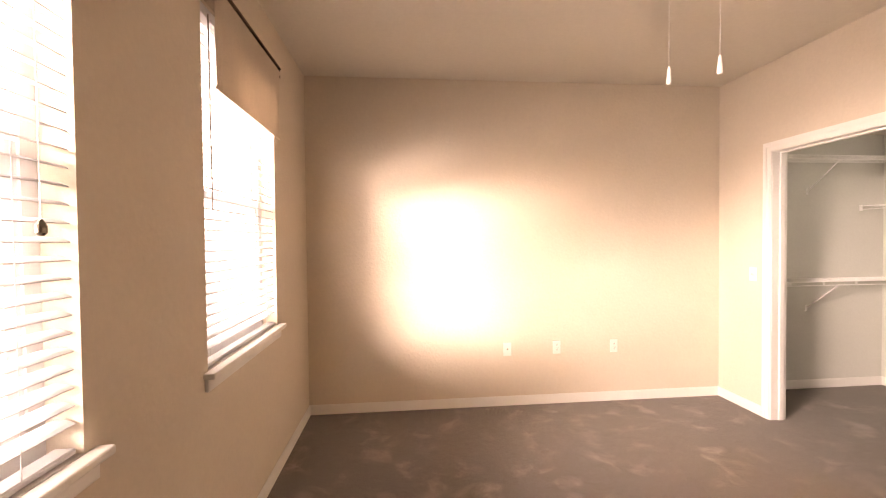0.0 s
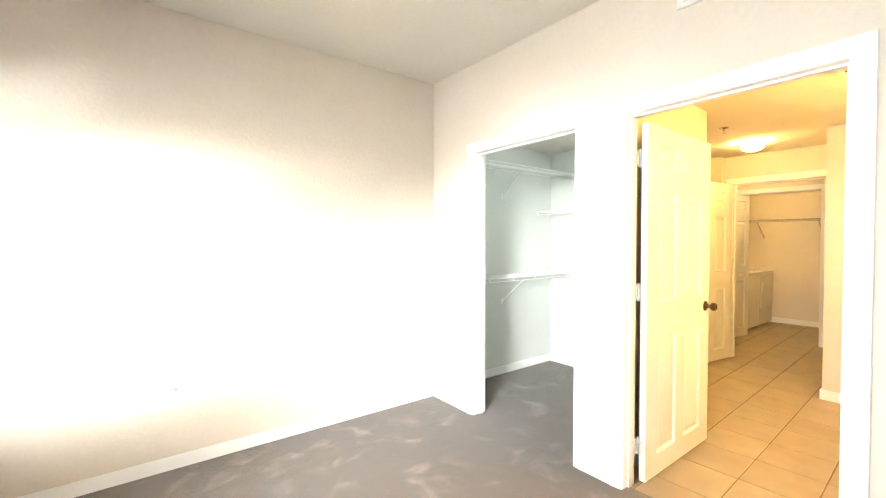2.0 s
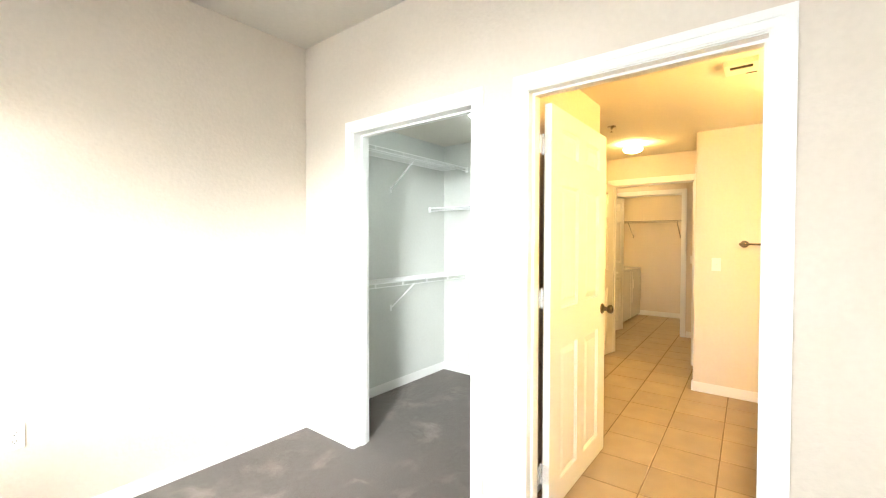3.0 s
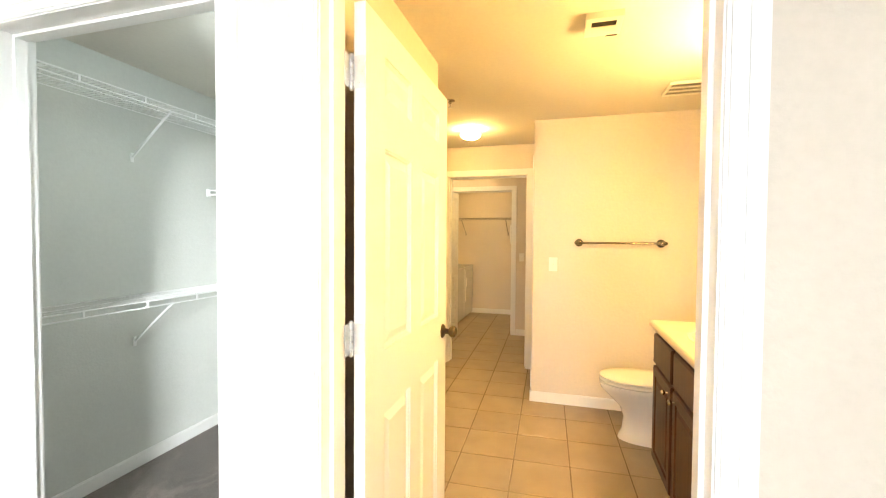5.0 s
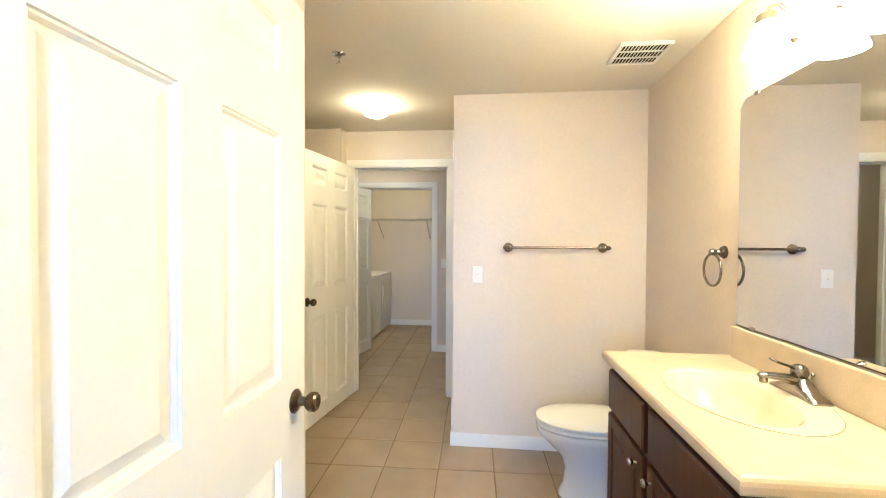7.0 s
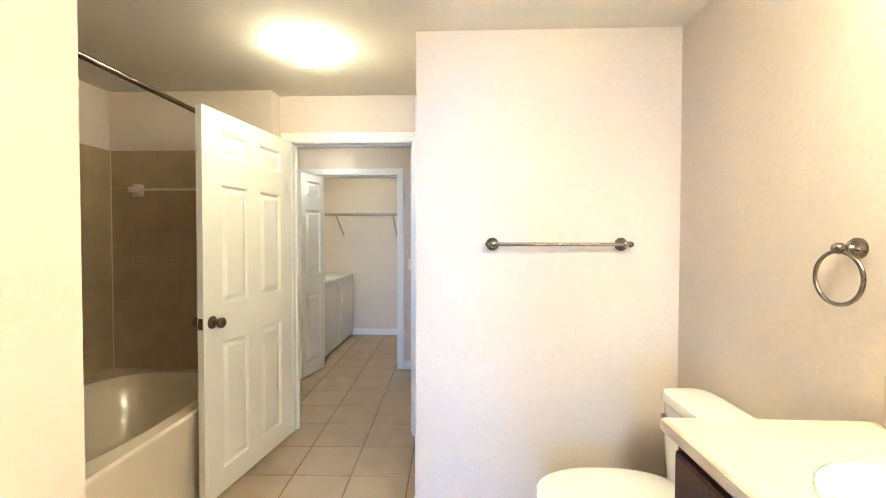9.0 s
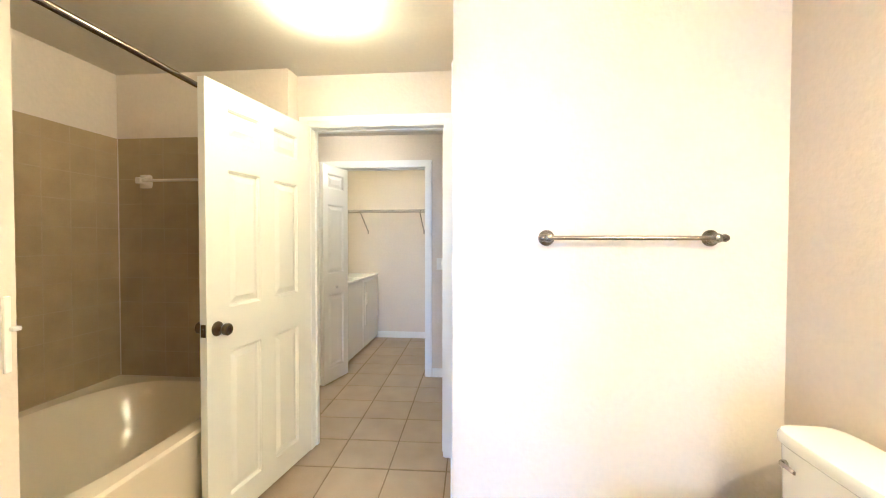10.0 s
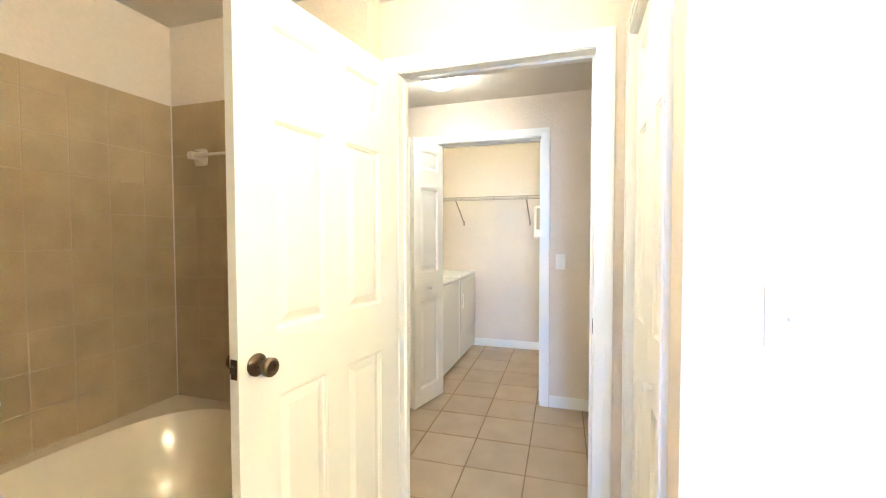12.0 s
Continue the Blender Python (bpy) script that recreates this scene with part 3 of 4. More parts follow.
def roller_shade(y0, y1):
    s = thing("roller_shade", "beige fabric roller shade pulled partly down over a blind", "shade")
    bm = bmesh.new()
    rod(bm, (XW + 0.035, y0, 2.430), (XW + 0.035, y1, 2.430), 0.019, 16)
    part("roller", bm, M_SHADE, s, smooth=True)
    bm = bmesh.new()
    n, rows = 14, []
    for k in range(n + 1):
        y = y0 + 0.015 + (y1 - y0 - 0.03) * k / n
        wob = 0.004 * math.sin(k * 1.3)
        notch = 0.018 if k == 0 else 0.0
        rows.append([(XW + 0.053, y, 2.431), (XW + 0.050 + wob, y, 2.25), (XW + 0.046 + wob, y + notch, 2.045), (XW + 0.0445 + wob, y + notch, 2.045), (XW + 0.0485 + wob, y, 2.25), (XW + 0.0515, y, 2.431)])
    loft(bm, rows, True, True)
    cloth = part("cloth", bm, M_SHADE, s)
    bm = bmesh.new()
    box(bm, XW + 0.040, y0 + 0.03, 2.030, XW + 0.050, y1 - 0.015, 2.047, bevel=0.003)
    part("hem_bar", bm, M_SHADE, cloth)
    bm = bmesh.new()
    box(bm, XW, y0 - 0.01, 2.455, XW + 0.056, y1 + 0.012, 2.463, bevel=0.002)
    box(bm, XW, y0 - 0.01, 2.405, XW + 0.05, y0 - 0.006, 2.452)
    box(bm, XW, y1 + 0.006, 2.405, XW + 0.05, y1 + 0.010, 2.452)
    part("bracket_rail", bm, M_NICKEL, s, "dark metal mounting rail")
    return s


roller_shade(WIN[1][0] - 0.002, WIN[1][1] - 0.024)


# ---- wall plates, registers, pull chains ----
def plate(name, at, normal_turn, label, category, style):
    """A wall plate in the xz plane, its back at y=0, looking to -y before it is turned."""
    p = thing(name, label, category, m=pose(*at, 0, 0, normal_turn))
    bm = bmesh.new()
    box(bm, -0.035, -0.006, -0.057, 0.035, 0.0, 0.057, bevel=0.003, seg=2)
    part("cover", bm, M_PLASTIC, p)
    if style == "switch":
        bm = bmesh.new()
        box(bm, -0.005, -0.0075, -0.012, 0.005, -0.006, 0.012)
        part("switch_frame", bm, M_PLASTIC, p)
        bm = bmesh.new()
        box(bm, -0.0035, -0.020, -0.002, 0.0035, -0.0075, 0.006, m=pose(0, 0, 0, 18, 0, 0))
        part("toggle", bm, M_PLASTIC, p)
        for z in (-0.03, 0.03):
            bm = bmesh.new()
            lathe(bm, [(0.003, 0), (0.002, 0.0015)], Matrix.Translation((0, -0.006, z)) @ Matrix.Rotation(radians(90), 4, "X"), 10)
            part("screw", bm, M_STEEL, p)
    elif style == "outlet":
        for z in (-0.019, 0.019):
            bm = bmesh.new()
            box(bm, -0.017, -0.008, z - 0.014, 0.017, -0.006, z + 0.014, bevel=0.001)
            socket = part("socket", bm, M_PLASTIC, p)
            # dark pieces on the face stand for the shade in the socket holes
            bm = bmesh.new()
            box(bm, -0.008, -0.0087, z - 0.003, -0.006, -0.008, z + 0.006)
            box(bm, 0.006, -0.0087, z - 0.003, 0.008, -0.008, z + 0.006)
            lathe(bm, [(0.0025, 0), (0.0025, 0.0008)], Matrix.Translation((0, -0.008, z - 0.008)) @ Matrix.Rotation(radians(90), 4, "X"), 10)
            part("slots", bm, M_DARK, socket)
    else:
        bm = bmesh.new()
        lathe(bm, [(0.006, 0), (0.006, 0.004), (0.0045, 0.004), (0.0045, 0.010)], Matrix.Translation((0, -0.006, 0)) @ Matrix.Rotation(radians(90), 4, "X"), 14)
        part("coax_jack", bm, M_BRONZE, p, "threaded cable jack", smooth=True)
    return p


plate("cable_plate", (2.125, 3.963, 0.487), 0, "white wall plate with a cable jack", "wall plate", "coax")
plate("outlet", (2.556, 3.963, 0.490), 0, "white double power outlet", "outlet", "outlet")
plate("outlet", (3.068, 3.963, 0.485), 0, "white double power outlet", "outlet", "outlet")
plate("light_switch", (XC, 3.60, 1.12), -90, "white toggle light switch beside the closet casing", "light switch", "switch")
plate("light_switch", (XT, 1.683, 1.161), -90, "white toggle light switch beside the towel bar", "light switch", "switch")
narrow = thing("narrow_switch", "narrow white wall switch beside the tub", "light switch", m=pose(5.872, 2.81, 1.115))
bm = bmesh.new()
box(bm, -0.008, -0.007, -0.088, 0.008, 0.0, 0.088, bevel=0.002)
part("cover", bm, M_PLASTIC, narrow)
bm = bmesh.new()
box(bm, 0.0, -0.022, 0.008, 0.018, -0.007, 0.018, bevel=0.002)
part("toggle", bm, M_PLASTIC, narrow)
plate("light_switch", (9.02, 2.145, 1.104), -90, "white toggle light switch in the hall", "light switch", "switch")


def wall_register():
    r = thing("wall_register", "white louvred air register above the bathroom door", "air vent")
    y0, y1, z0, z1 = 1.62, 1.945, 2.50, 2.70
    bm = bmesh.new()
    for a in ((XC - 0.012, y0, z0, XC, y1, z0 + 0.025), (XC - 0.012, y0, z1 - 0.025, XC, y1, z1), (XC - 0.012, y0, z0 + 0.025, XC, y0 + 0.025, z1 - 0.025), (XC - 0.012, y1 - 0.025, z0 + 0.025, XC, y1, z1 - 0.025)):
        box(bm, *a)
    part("frame", bm, M_PLASTIC, r)
    # dark sheet paints the shade of the hollow behind the louvres
    bm = bmesh.new()
    box(bm, XC - 0.002, y0 + 0.025, z0 + 0.025, XC - 0.0005, y1 - 0.025, z1 - 0.025)
    part("hollow_shade", bm, M_DARK, r)
    for k in range(9):
        bm = bmesh.new()
        box(bm, -0.006, y0 + 0.025, -0.001, 0.006, y1 - 0.025, 0.001, m=pose(XC - 0.007, 0, z0 + 0.035 + k * 0.0165, 0, 35, 0))
        part("slat", bm, M_PLASTIC, r)


wall_register()


def pull_chain(x, y, z):
    c = thing("pull_chain", "thin white pull chain with a pendant end", "pull chain", group="pull chains")
    bm = bmesh.new()
    lathe(bm, [(0.0035, 0.066), (0.0055, 0.058), (0.0075, 0.035), (0.0095, 0.010), (0.0085, 0.002), (0.004, 0.0)], Matrix.Translation((x, y, z)), 16)
    part("pendant", bm, M_PLASTIC, c, "white bell-shaped pendant", smooth=True)
    bm = bmesh.new()
    rod(bm, (x, y, z + 0.064), (x, y, BED_H - 0.004), 0.0011, 6)
    for k in range(3):
        lathe(bm, [(0.001, 0), (0.0032, 0.003), (0.001, 0.006)], Matrix.Translation((x, y, z + 0.14 + 0.008 * k)), 8)
    part("chain", bm, M_STEEL, c)
    bm = bmesh.new()
    lathe(bm, [(0.012, 0.0), (0.014, 0.010)], Matrix.Translation((x, y, BED_H - 0.010)), 14)
    part("ceiling_eye", bm, M_STEEL, c)


pull_chain(2.275, 2.037, 2.000)
pull_chain(2.366, 1.893, 1.985)


# ---- wire shelves ----
def wire_shelf(name, along, a0, a1, wall, out, depth, z, supports, label, wire=M_WIRE):
    """A ventilated shelf: along 'x' or 'y' from a0 to a1, its back at wall, looking to out."""
    s = thing(name, label, "wire shelf", group="wire shelves")

    def p(a, d, h):
        return (a, wall + out * d, h) if along == "x" else (wall + out * d, a, h)

    bm = bmesh.new()
    n = int((a1 - a0) / 0.026)
    for k in range(n + 1):
        a = a0 + (a1 - a0) * k / n
        rod(bm, p(a, 0.004, z), p(a, depth, z), 0.0017, 5)
    for d in (0.006, depth * 0.5):
        rod(bm, p(a0, d, z - 0.003), p(a1, d, z - 0.003), 0.003, 6)
    part("deck", bm, wire, s)
    bm = bmesh.new()
    for h in (z - 0.001, z - 0.032):
        rod(bm, p(a0, depth, h), p(a1, depth, h), 0.0042, 8)
    m = max(2, int((a1 - a0) / 0.30))
    for k in range(m + 1):
        a = a0 + 0.01 + (a1 - a0 - 0.02) * k / m
        box(bm, *[min(u, v) for u, v in zip(p(a - 0.005, depth - 0.003, z - 0.034), p(a + 0.005, depth + 0.004, z + 0.002))], *[max(u, v) for u, v in zip(p(a - 0.005, depth - 0.003, z - 0.034), p(a + 0.005, depth + 0.004, z + 0.002))])
    part("front_lip", bm, wire, s)
    for a in supports:
        bm = bmesh.new()
        rod(bm, p(a, depth - 0.006, z - 0.03), p(a, 0.008, z - 0.27), 0.0065, 8)
        q0, q1 = p(a - 0.009, 0.0, z - 0.30), p(a + 0.009, 0.008, z - 0.245)
        box(bm, *[min(u, v) for u, v in zip(q0, q1)], *[max(u, v) for u, v in zip(q0, q1)], bevel=0.002)
        part("brace", bm, wire, s)
    for a in (a0, a1):
        bm = bmesh.new()
        q0, q1 = p(a - 0.006, depth - 0.022, z - 0.045), p(a + 0.006, depth + 0.012, z + 0.008)
        box(bm, *[min(u, v) for u, v in zip(q0, q1)], *[max(u, v) for u, v in zip(q0, q1)], bevel=0.003)
        part("end_bracket", bm, wire, s)
    return s


wire_shelf("wire_shelf", "x", XB + 0.01, 5.742, 4.02, -1, 0.30, 2.10, (4.96,), "white wire shelf high in the closet")
wire_shelf("wire_shelf", "x", XB + 0.01, 5.742, 4.02, -1, 0.30, 1.03, (4.96,), "white wire shelf low in the closet")
wire_shelf("wire_shelf", "y", 3.07, 3.97, 5.75, -1, 0.30, 1.69, (), "short white wire shelf on the closet end wall")
# pale wire in reality: the shade on its front is painted as grey
wire_shelf("wire_shelf", "y", 2.16, 3.94, 10.58, -1, 0.38, 1.715, (2.53, 3.30), "pale wire shelf above washer and dryer, greyed to look shaded", M_GREY_SHADED)


# ---- ceiling fixtures ----
def dome_light(at, r, material, label):
    d = thing("ceiling_light", label, "ceiling light", m=pose(*at))
    bm = bmesh.new()
    lathe(bm, [(r * 0.62, 0.0), (r * 0.66, -0.004), (r * 0.64, -0.012), (r * 0.5, -0.020)], None, 40)
    part("base_ring", bm, M_PLASTIC, d, "white metal base", smooth=True)
    bm = bmesh.new()
    lathe(bm, [(r * 0.5, -0.019)] + [(r * math.cos(a), -0.052 - 0.042 * math.sin(a)) for a in [radians(q) for q in (-55, -35, -15, 0, 15, 30, 45, 60, 75, 86)]], None, 40)
    part("globe", bm, material, d, "glowing frosted glass dome", smooth=True)


dome_light((6.82, 2.42, H), 0.092, M_LAMP_DOME, "lit flush dome light on the bathroom ceiling")
dome_light((8.40, 2.88, H), 0.115, M_LAMP_HALL, "lit flush dome light on the hall ceiling")
dome_light((9.55, 2.95, H), 0.115, M_LAMP_LAUNDRY, "lit flush dome light in the laundry closet")
dome_light((4.88, 3.00, H), 0.09, M_LAMP_CLOSET, "lit round light on the closet ceiling")


def sprinkler(x, y):
    s = thing("sprinkler", "small chrome ceiling fire sprinkler", "sprinkler", m=pose(x, y, H))
    bm = bmesh.new()
    lathe(bm, [(0.036, 0.0), (0.034, -0.006), (0.016, -0.010), (0.011, -0.012), (0.011, -0.022)], None, 24)
    part("escutcheon", bm, M_CHROME, s, smooth=True)
    bm = bmesh.new()
    for sx in (-1, 1):
        tube(bm, [(sx * 0.008, 0, -0.02), (sx * 0.012, 0, -0.03), (sx * 0.009, 0, -0.042), (0, 0, -0.048)], 0.002, 8)
    part("frame_arms", bm, M_CHROME, s)
    bm = bmesh.new()
    lathe(bm, [(0.014, -0.050), (0.014, -0.0485)], None, 16)
    part("deflector", bm, M_CHROME, s)


sprinkler(6.02, 2.40)


def exhaust_grille():
    g = thing("exhaust_grille", "white ceiling exhaust grille with dark slots", "air vent")
    x0, x1, y0, y1 = 6.02, 6.26, 0.735, 0.985
    bm = bmesh.new()
    z0 = H - 0.018
    for a in ((x0, y0, z0, x1, y0 + 0.013, H), (x0, y1 - 0.013, z0, x1, y1, H), (x0, y0 + 0.013, z0, x0 + 0.013, y1 - 0.013, H), (x1 - 0.013, y0 + 0.013, z0, x1, y1 - 0.013, H)):
        box(bm, *a, bevel=0.002)
    part("frame", bm, M_PLASTIC, g)
    # solid dark block in place of the shaded duct above the slats
    bm = bmesh.new()
    box(bm, x0 + 0.013, y0 + 0.013, z0 + 0.0085, x1 - 0.013, y1 - 0.013, H - 0.001)
    part("hollow_shade", bm, M_DARK, g)
    for k in range(14):
        y = y0 + 0.017 + k * (y1 - y0 - 0.034) / 13
        bm = bmesh.new()
        box(bm, x0 + 0.013, y - 0.0022, z0 + 0.002, x1 - 0.013, y + 0.0022, z0 + 0.004)
        part("slat", bm, M_PLASTIC, g)
    for k in range(4):
        x = x0 + 0.013 + k * (x1 - x0 - 0.026) / 3
        bm = bmesh.new()
        box(bm, x - 0.0016, y0 + 0.013, z0 + 0.0015, x + 0.0016, y1 - 0.013, z0 + 0.011)
        part("crossbar", bm, M_PLASTIC, g)


exhaust_grille()


def ceiling_box():
    g = thing("ceiling_register", "square white ceiling register with a dark slot", "air vent")
    x0, x1, y0, y1 = 5.06, 5.23, 1.378, 1.533
    z0 = H - 0.028
    bm = bmesh.new()
    box(bm, x0, y0, z0, x0 + 0.035, y1, H)
    box(bm, x0 + 0.085, y0, z0, x1, y1, H)
    box(bm, x0 + 0.035, y0, z0, x0 + 0.085, y0 + 0.025, H)
    box(bm, x0 + 0.035, y1 - 0.025, z0, x0 + 0.085, y1, H)
    part("housing", bm, M_PLASTIC, g)
    # slot filled almost flush with near-black, as its inner shade
    bm = bmesh.new()
    box(bm, x0 + 0.035, y0 + 0.025, z0 + 0.004, x0 + 0.085, y1 - 0.025, H - 0.001)
    part("slot", bm, M_DARK, g)
    bm = bmesh.new()
    box(bm, x1 - 0.004, y0 + 0.01, z0 - 0.003, x1 + 0.004, y0 + 0.06, z0)
    part("lever", bm, M_DARK, g)


ceiling_box()


# ---- bathroom: vanity ----
CX0, CX1, CY1, CZ = 4.79, 5.775, 1.122, 0.911


def shaker_front(name, parent, x0, x1, z0, z1, y, frame_w, arch=False):
    """A cabinet front at y, looking to +y, with a raised edge and a sunken field."""
    bm = bmesh.new()
    rings = []
    for ins, dy in ((0.0, -0.018), (0.0, -0.004), (0.005, 0.0), (frame_w - 0.008, 0.0), (frame_w, -0.006), (frame_w + 0.012, -0.007), (frame_w + 0.03, -0.001)):
        rings.append([(x0 + ins, y + dy, z0 + ins), (x1 - ins, y + dy, z0 + ins), (x1 - ins, y + dy, z1 - ins), (x0 + ins, y + dy, z1 - ins)])
    loft(bm, rings, True, True)
    return part(name, bm, M_WOOD, parent)


def cabinet_knob(parent, x, y, z):
    bm = bmesh.new()
    lathe(bm, [(0.007, 0), (0.005, 0.010), (0.011, 0.016), (0.0145, 0.022), (0.011, 0.028), (0.004, 0.030)], Matrix.Translation((x, y, z)) @ Matrix.Rotation(radians(-90), 4, "X"), 20)
    part("knob", bm, M_CHROME, parent, "pale metal knob", smooth=True)


def vanity():
    v = thing("vanity_cabinet", "dark cherry wood vanity cabinet with raised-panel fronts", "cabinet")
    x0, x1, y1 = CX0 + 0.02, CX1 - 0.02, 1.085
    bm = bmesh.new()
    box(bm, x0, YS, 0.10, x0 + 0.018, y1, CZ - 0.04)
    box(bm, x1 - 0.018, YS, 0.10, x1, y1, CZ - 0.04)
    box(bm, x0 + 0.018, YS, 0.10, x1 - 0.018, YS + 0.006, CZ - 0.04)
    box(bm, x0 + 0.018, YS + 0.006, 0.10, x1 - 0.018, y1 - 0.02, 0.118)
    part("body", bm, M_WOOD, v)
    bm = bmesh.new()
    box(bm, x0 + 0.018, y1 - 0.02, 0.10, x0 + 0.045, y1, CZ - 0.04)
    box(bm, x1 - 0.045, y1 - 0.02, 0.10, x1 - 0.018, y1, CZ - 0.04)
    box(bm, 5.305, y1 - 0.02, 0.14, 5.36, y1, CZ - 0.075)
    for a, b in ((0.10, 0.14), (0.645, 0.68), (CZ - 0.075, CZ - 0.04)):
        box(bm, x0 + 0.045, y1 - 0.02, a, x1 - 0.045, y1, b)
    part("face_frame", bm, M_WOOD, v)
    bm = bmesh.new()
    box(bm, x0 + 0.01, YS + 0.02, 0.0, x1 - 0.01, y1 - 0.06, 0.10)
    part("toe_kick", bm, M_WOOD, v)
    for a, b in ((x0 + 0.030, 5.312), (5.352, x1 - 0.016)):
        bm = bmesh.new()
        rings = []
        for ins, dy in ((0, 0.0), (0, 0.013), (0.008, 0.019)):
            rings.append([(a + ins, y1 + dy, 0.672 + ins), (b - ins, y1 + dy, 0.672 + ins), (b - ins, y1 + dy, 0.838 - ins), (a + ins, y1 + dy, 0.838 - ins)])
        loft(bm, rings, True, True)
        part("drawer_front", bm, M_WOOD, v)
        d = shaker_front("door", v, a, b, 0.125, 0.655, y1 + 0.0185, 0.055)
        cabinet_knob(d, (b - 0.035) if b < 5.33 else (a + 0.055), y1 + 0.0185, 0.612)
    return v


vanity()


def countertop():
    c = thing("countertop", "cream speckled laminate vanity top with backsplash", "countertop")
    scx, scy, srx, sry = 5.28, 0.84, 0.275, 0.196
    bm = bmesh.new()
    n = 72
    r = 0.018
    outer = []
    for ins, z in ((0.006, CZ - 0.04), (0.0, CZ - 0.032), (0.0, CZ - r), (r * 0.13, CZ - r * 0.5), (r * 0.45, CZ - r * 0.15), (r, CZ)):
        outer.append(rect_ring(CX0 + ins, YS, CX1 - ins, CY1 - ins, z, scx, scy, n))
    hole = oval(scx, scy, srx, sry, CZ, n)
    low = oval(scx, scy, srx, sry, CZ - 0.04, n)
    loft(bm, outer + [hole, low, outer[0]])
    bmesh.ops.remove_doubles(bm, verts=bm.verts, dist=1e-6)
    part("top", bm, M_COUNTER, c)
    bm = bmesh.new()
    box(bm, XB + 0.001, YS, CZ + 0.0005, 5.722, YS + 0.02, 1.040, bevel=0.004, seg=2)
    part("backsplash", bm, M_COUNTER, c)
    bm = bmesh.new()
    box(bm, XB + 0.001, YS, 0.806, CX0 + 0.0185, 1.122, 0.846, bevel=0.013, seg=3)
    part("desk_top", bm, M_COUNTER, c, "lower cream laminate desk top")
    bm = bmesh.new()
    box(bm, CX0 + 0.002, YS + 0.021, 0.8465, CX0 + 0.0185, 1.06, CZ - 0.041)
    box(bm, XB + 0.001, YS, 0.8465, CX0 - 0.001, YS + 0.02, CZ)
    part("side_splash", bm, M_COUNTER, c)
    s = thing("sink", "oval cream drop-in sink basin", "sink")
    bm = bmesh.new()
    rings = [oval(scx, scy, srx + 0.006, sry + 0.006, CZ + 0.0008, 48), oval(scx, scy, srx + 0.004, sry + 0.004, CZ + 0.0025, 48), oval(scx, scy, srx - 0.006, sry - 0.006, CZ + 0.0025, 48), oval(scx, scy + 0.036, srx - 0.034, sry - 0.050, CZ + 0.0015, 48)]
    for q, dz in ((0.95, -0.010), (0.86, -0.050), (0.70, -0.095), (0.42, -0.128), (0.10, -0.138)):
        rings.append(oval(scx, scy + 0.036, (srx - 0.034) * q, (sry - 0.050) * q, CZ + dz, 48))
    loft(bm, rings, False, True)
    part("basin", bm, M_SINK, s, smooth=True)
    bm = bmesh.new()
    tube(bm, oval(scx, scy, srx + 0.0072, sry + 0.0072, CZ + 0.0003, 64), 0.0007, 6, True)
    part("caulk_line", bm, M_GROUT, s, "thin brownish caulk round the rim")
    bm = bmesh.new()
    lathe(bm, [(0.024, 0.0), (0.022, 0.004), (0.012, 0.003)], Matrix.Translation((scx, scy + 0.036, CZ - 0.138)), 24)
    part("drain", bm, M_CHROME, s, "chrome drain", smooth=True)


countertop()


def desk_drawer():
    d = thing("desk_apron", "dark cherry drawer apron under the low desk top", "cabinet")
    bm = bmesh.new()
    box(bm, XB + 0.002, 1.065, 0.62, CX0 + 0.019, 1.085, 0.8055)
    part("rail", bm, M_WOOD, d)
    bm = bmesh.new()
    rings = []
    for ins, dy in ((0, 0.0), (0, 0.012), (0.008, 0.018)):
        rings.append([(XB + 0.05 + ins, 1.085 + dy, 0.635 + ins), (CX0 - 0.02 - ins, 1.085 + dy, 0.635 + ins), (CX0 - 0.02 - ins, 1.085 + dy, 0.79 - ins), (XB + 0.05 + ins, 1.085 + dy, 0.79 - ins)])
    loft(bm, rings, True, True)
    part("drawer_front", bm, M_WOOD, d)


desk_drawer()


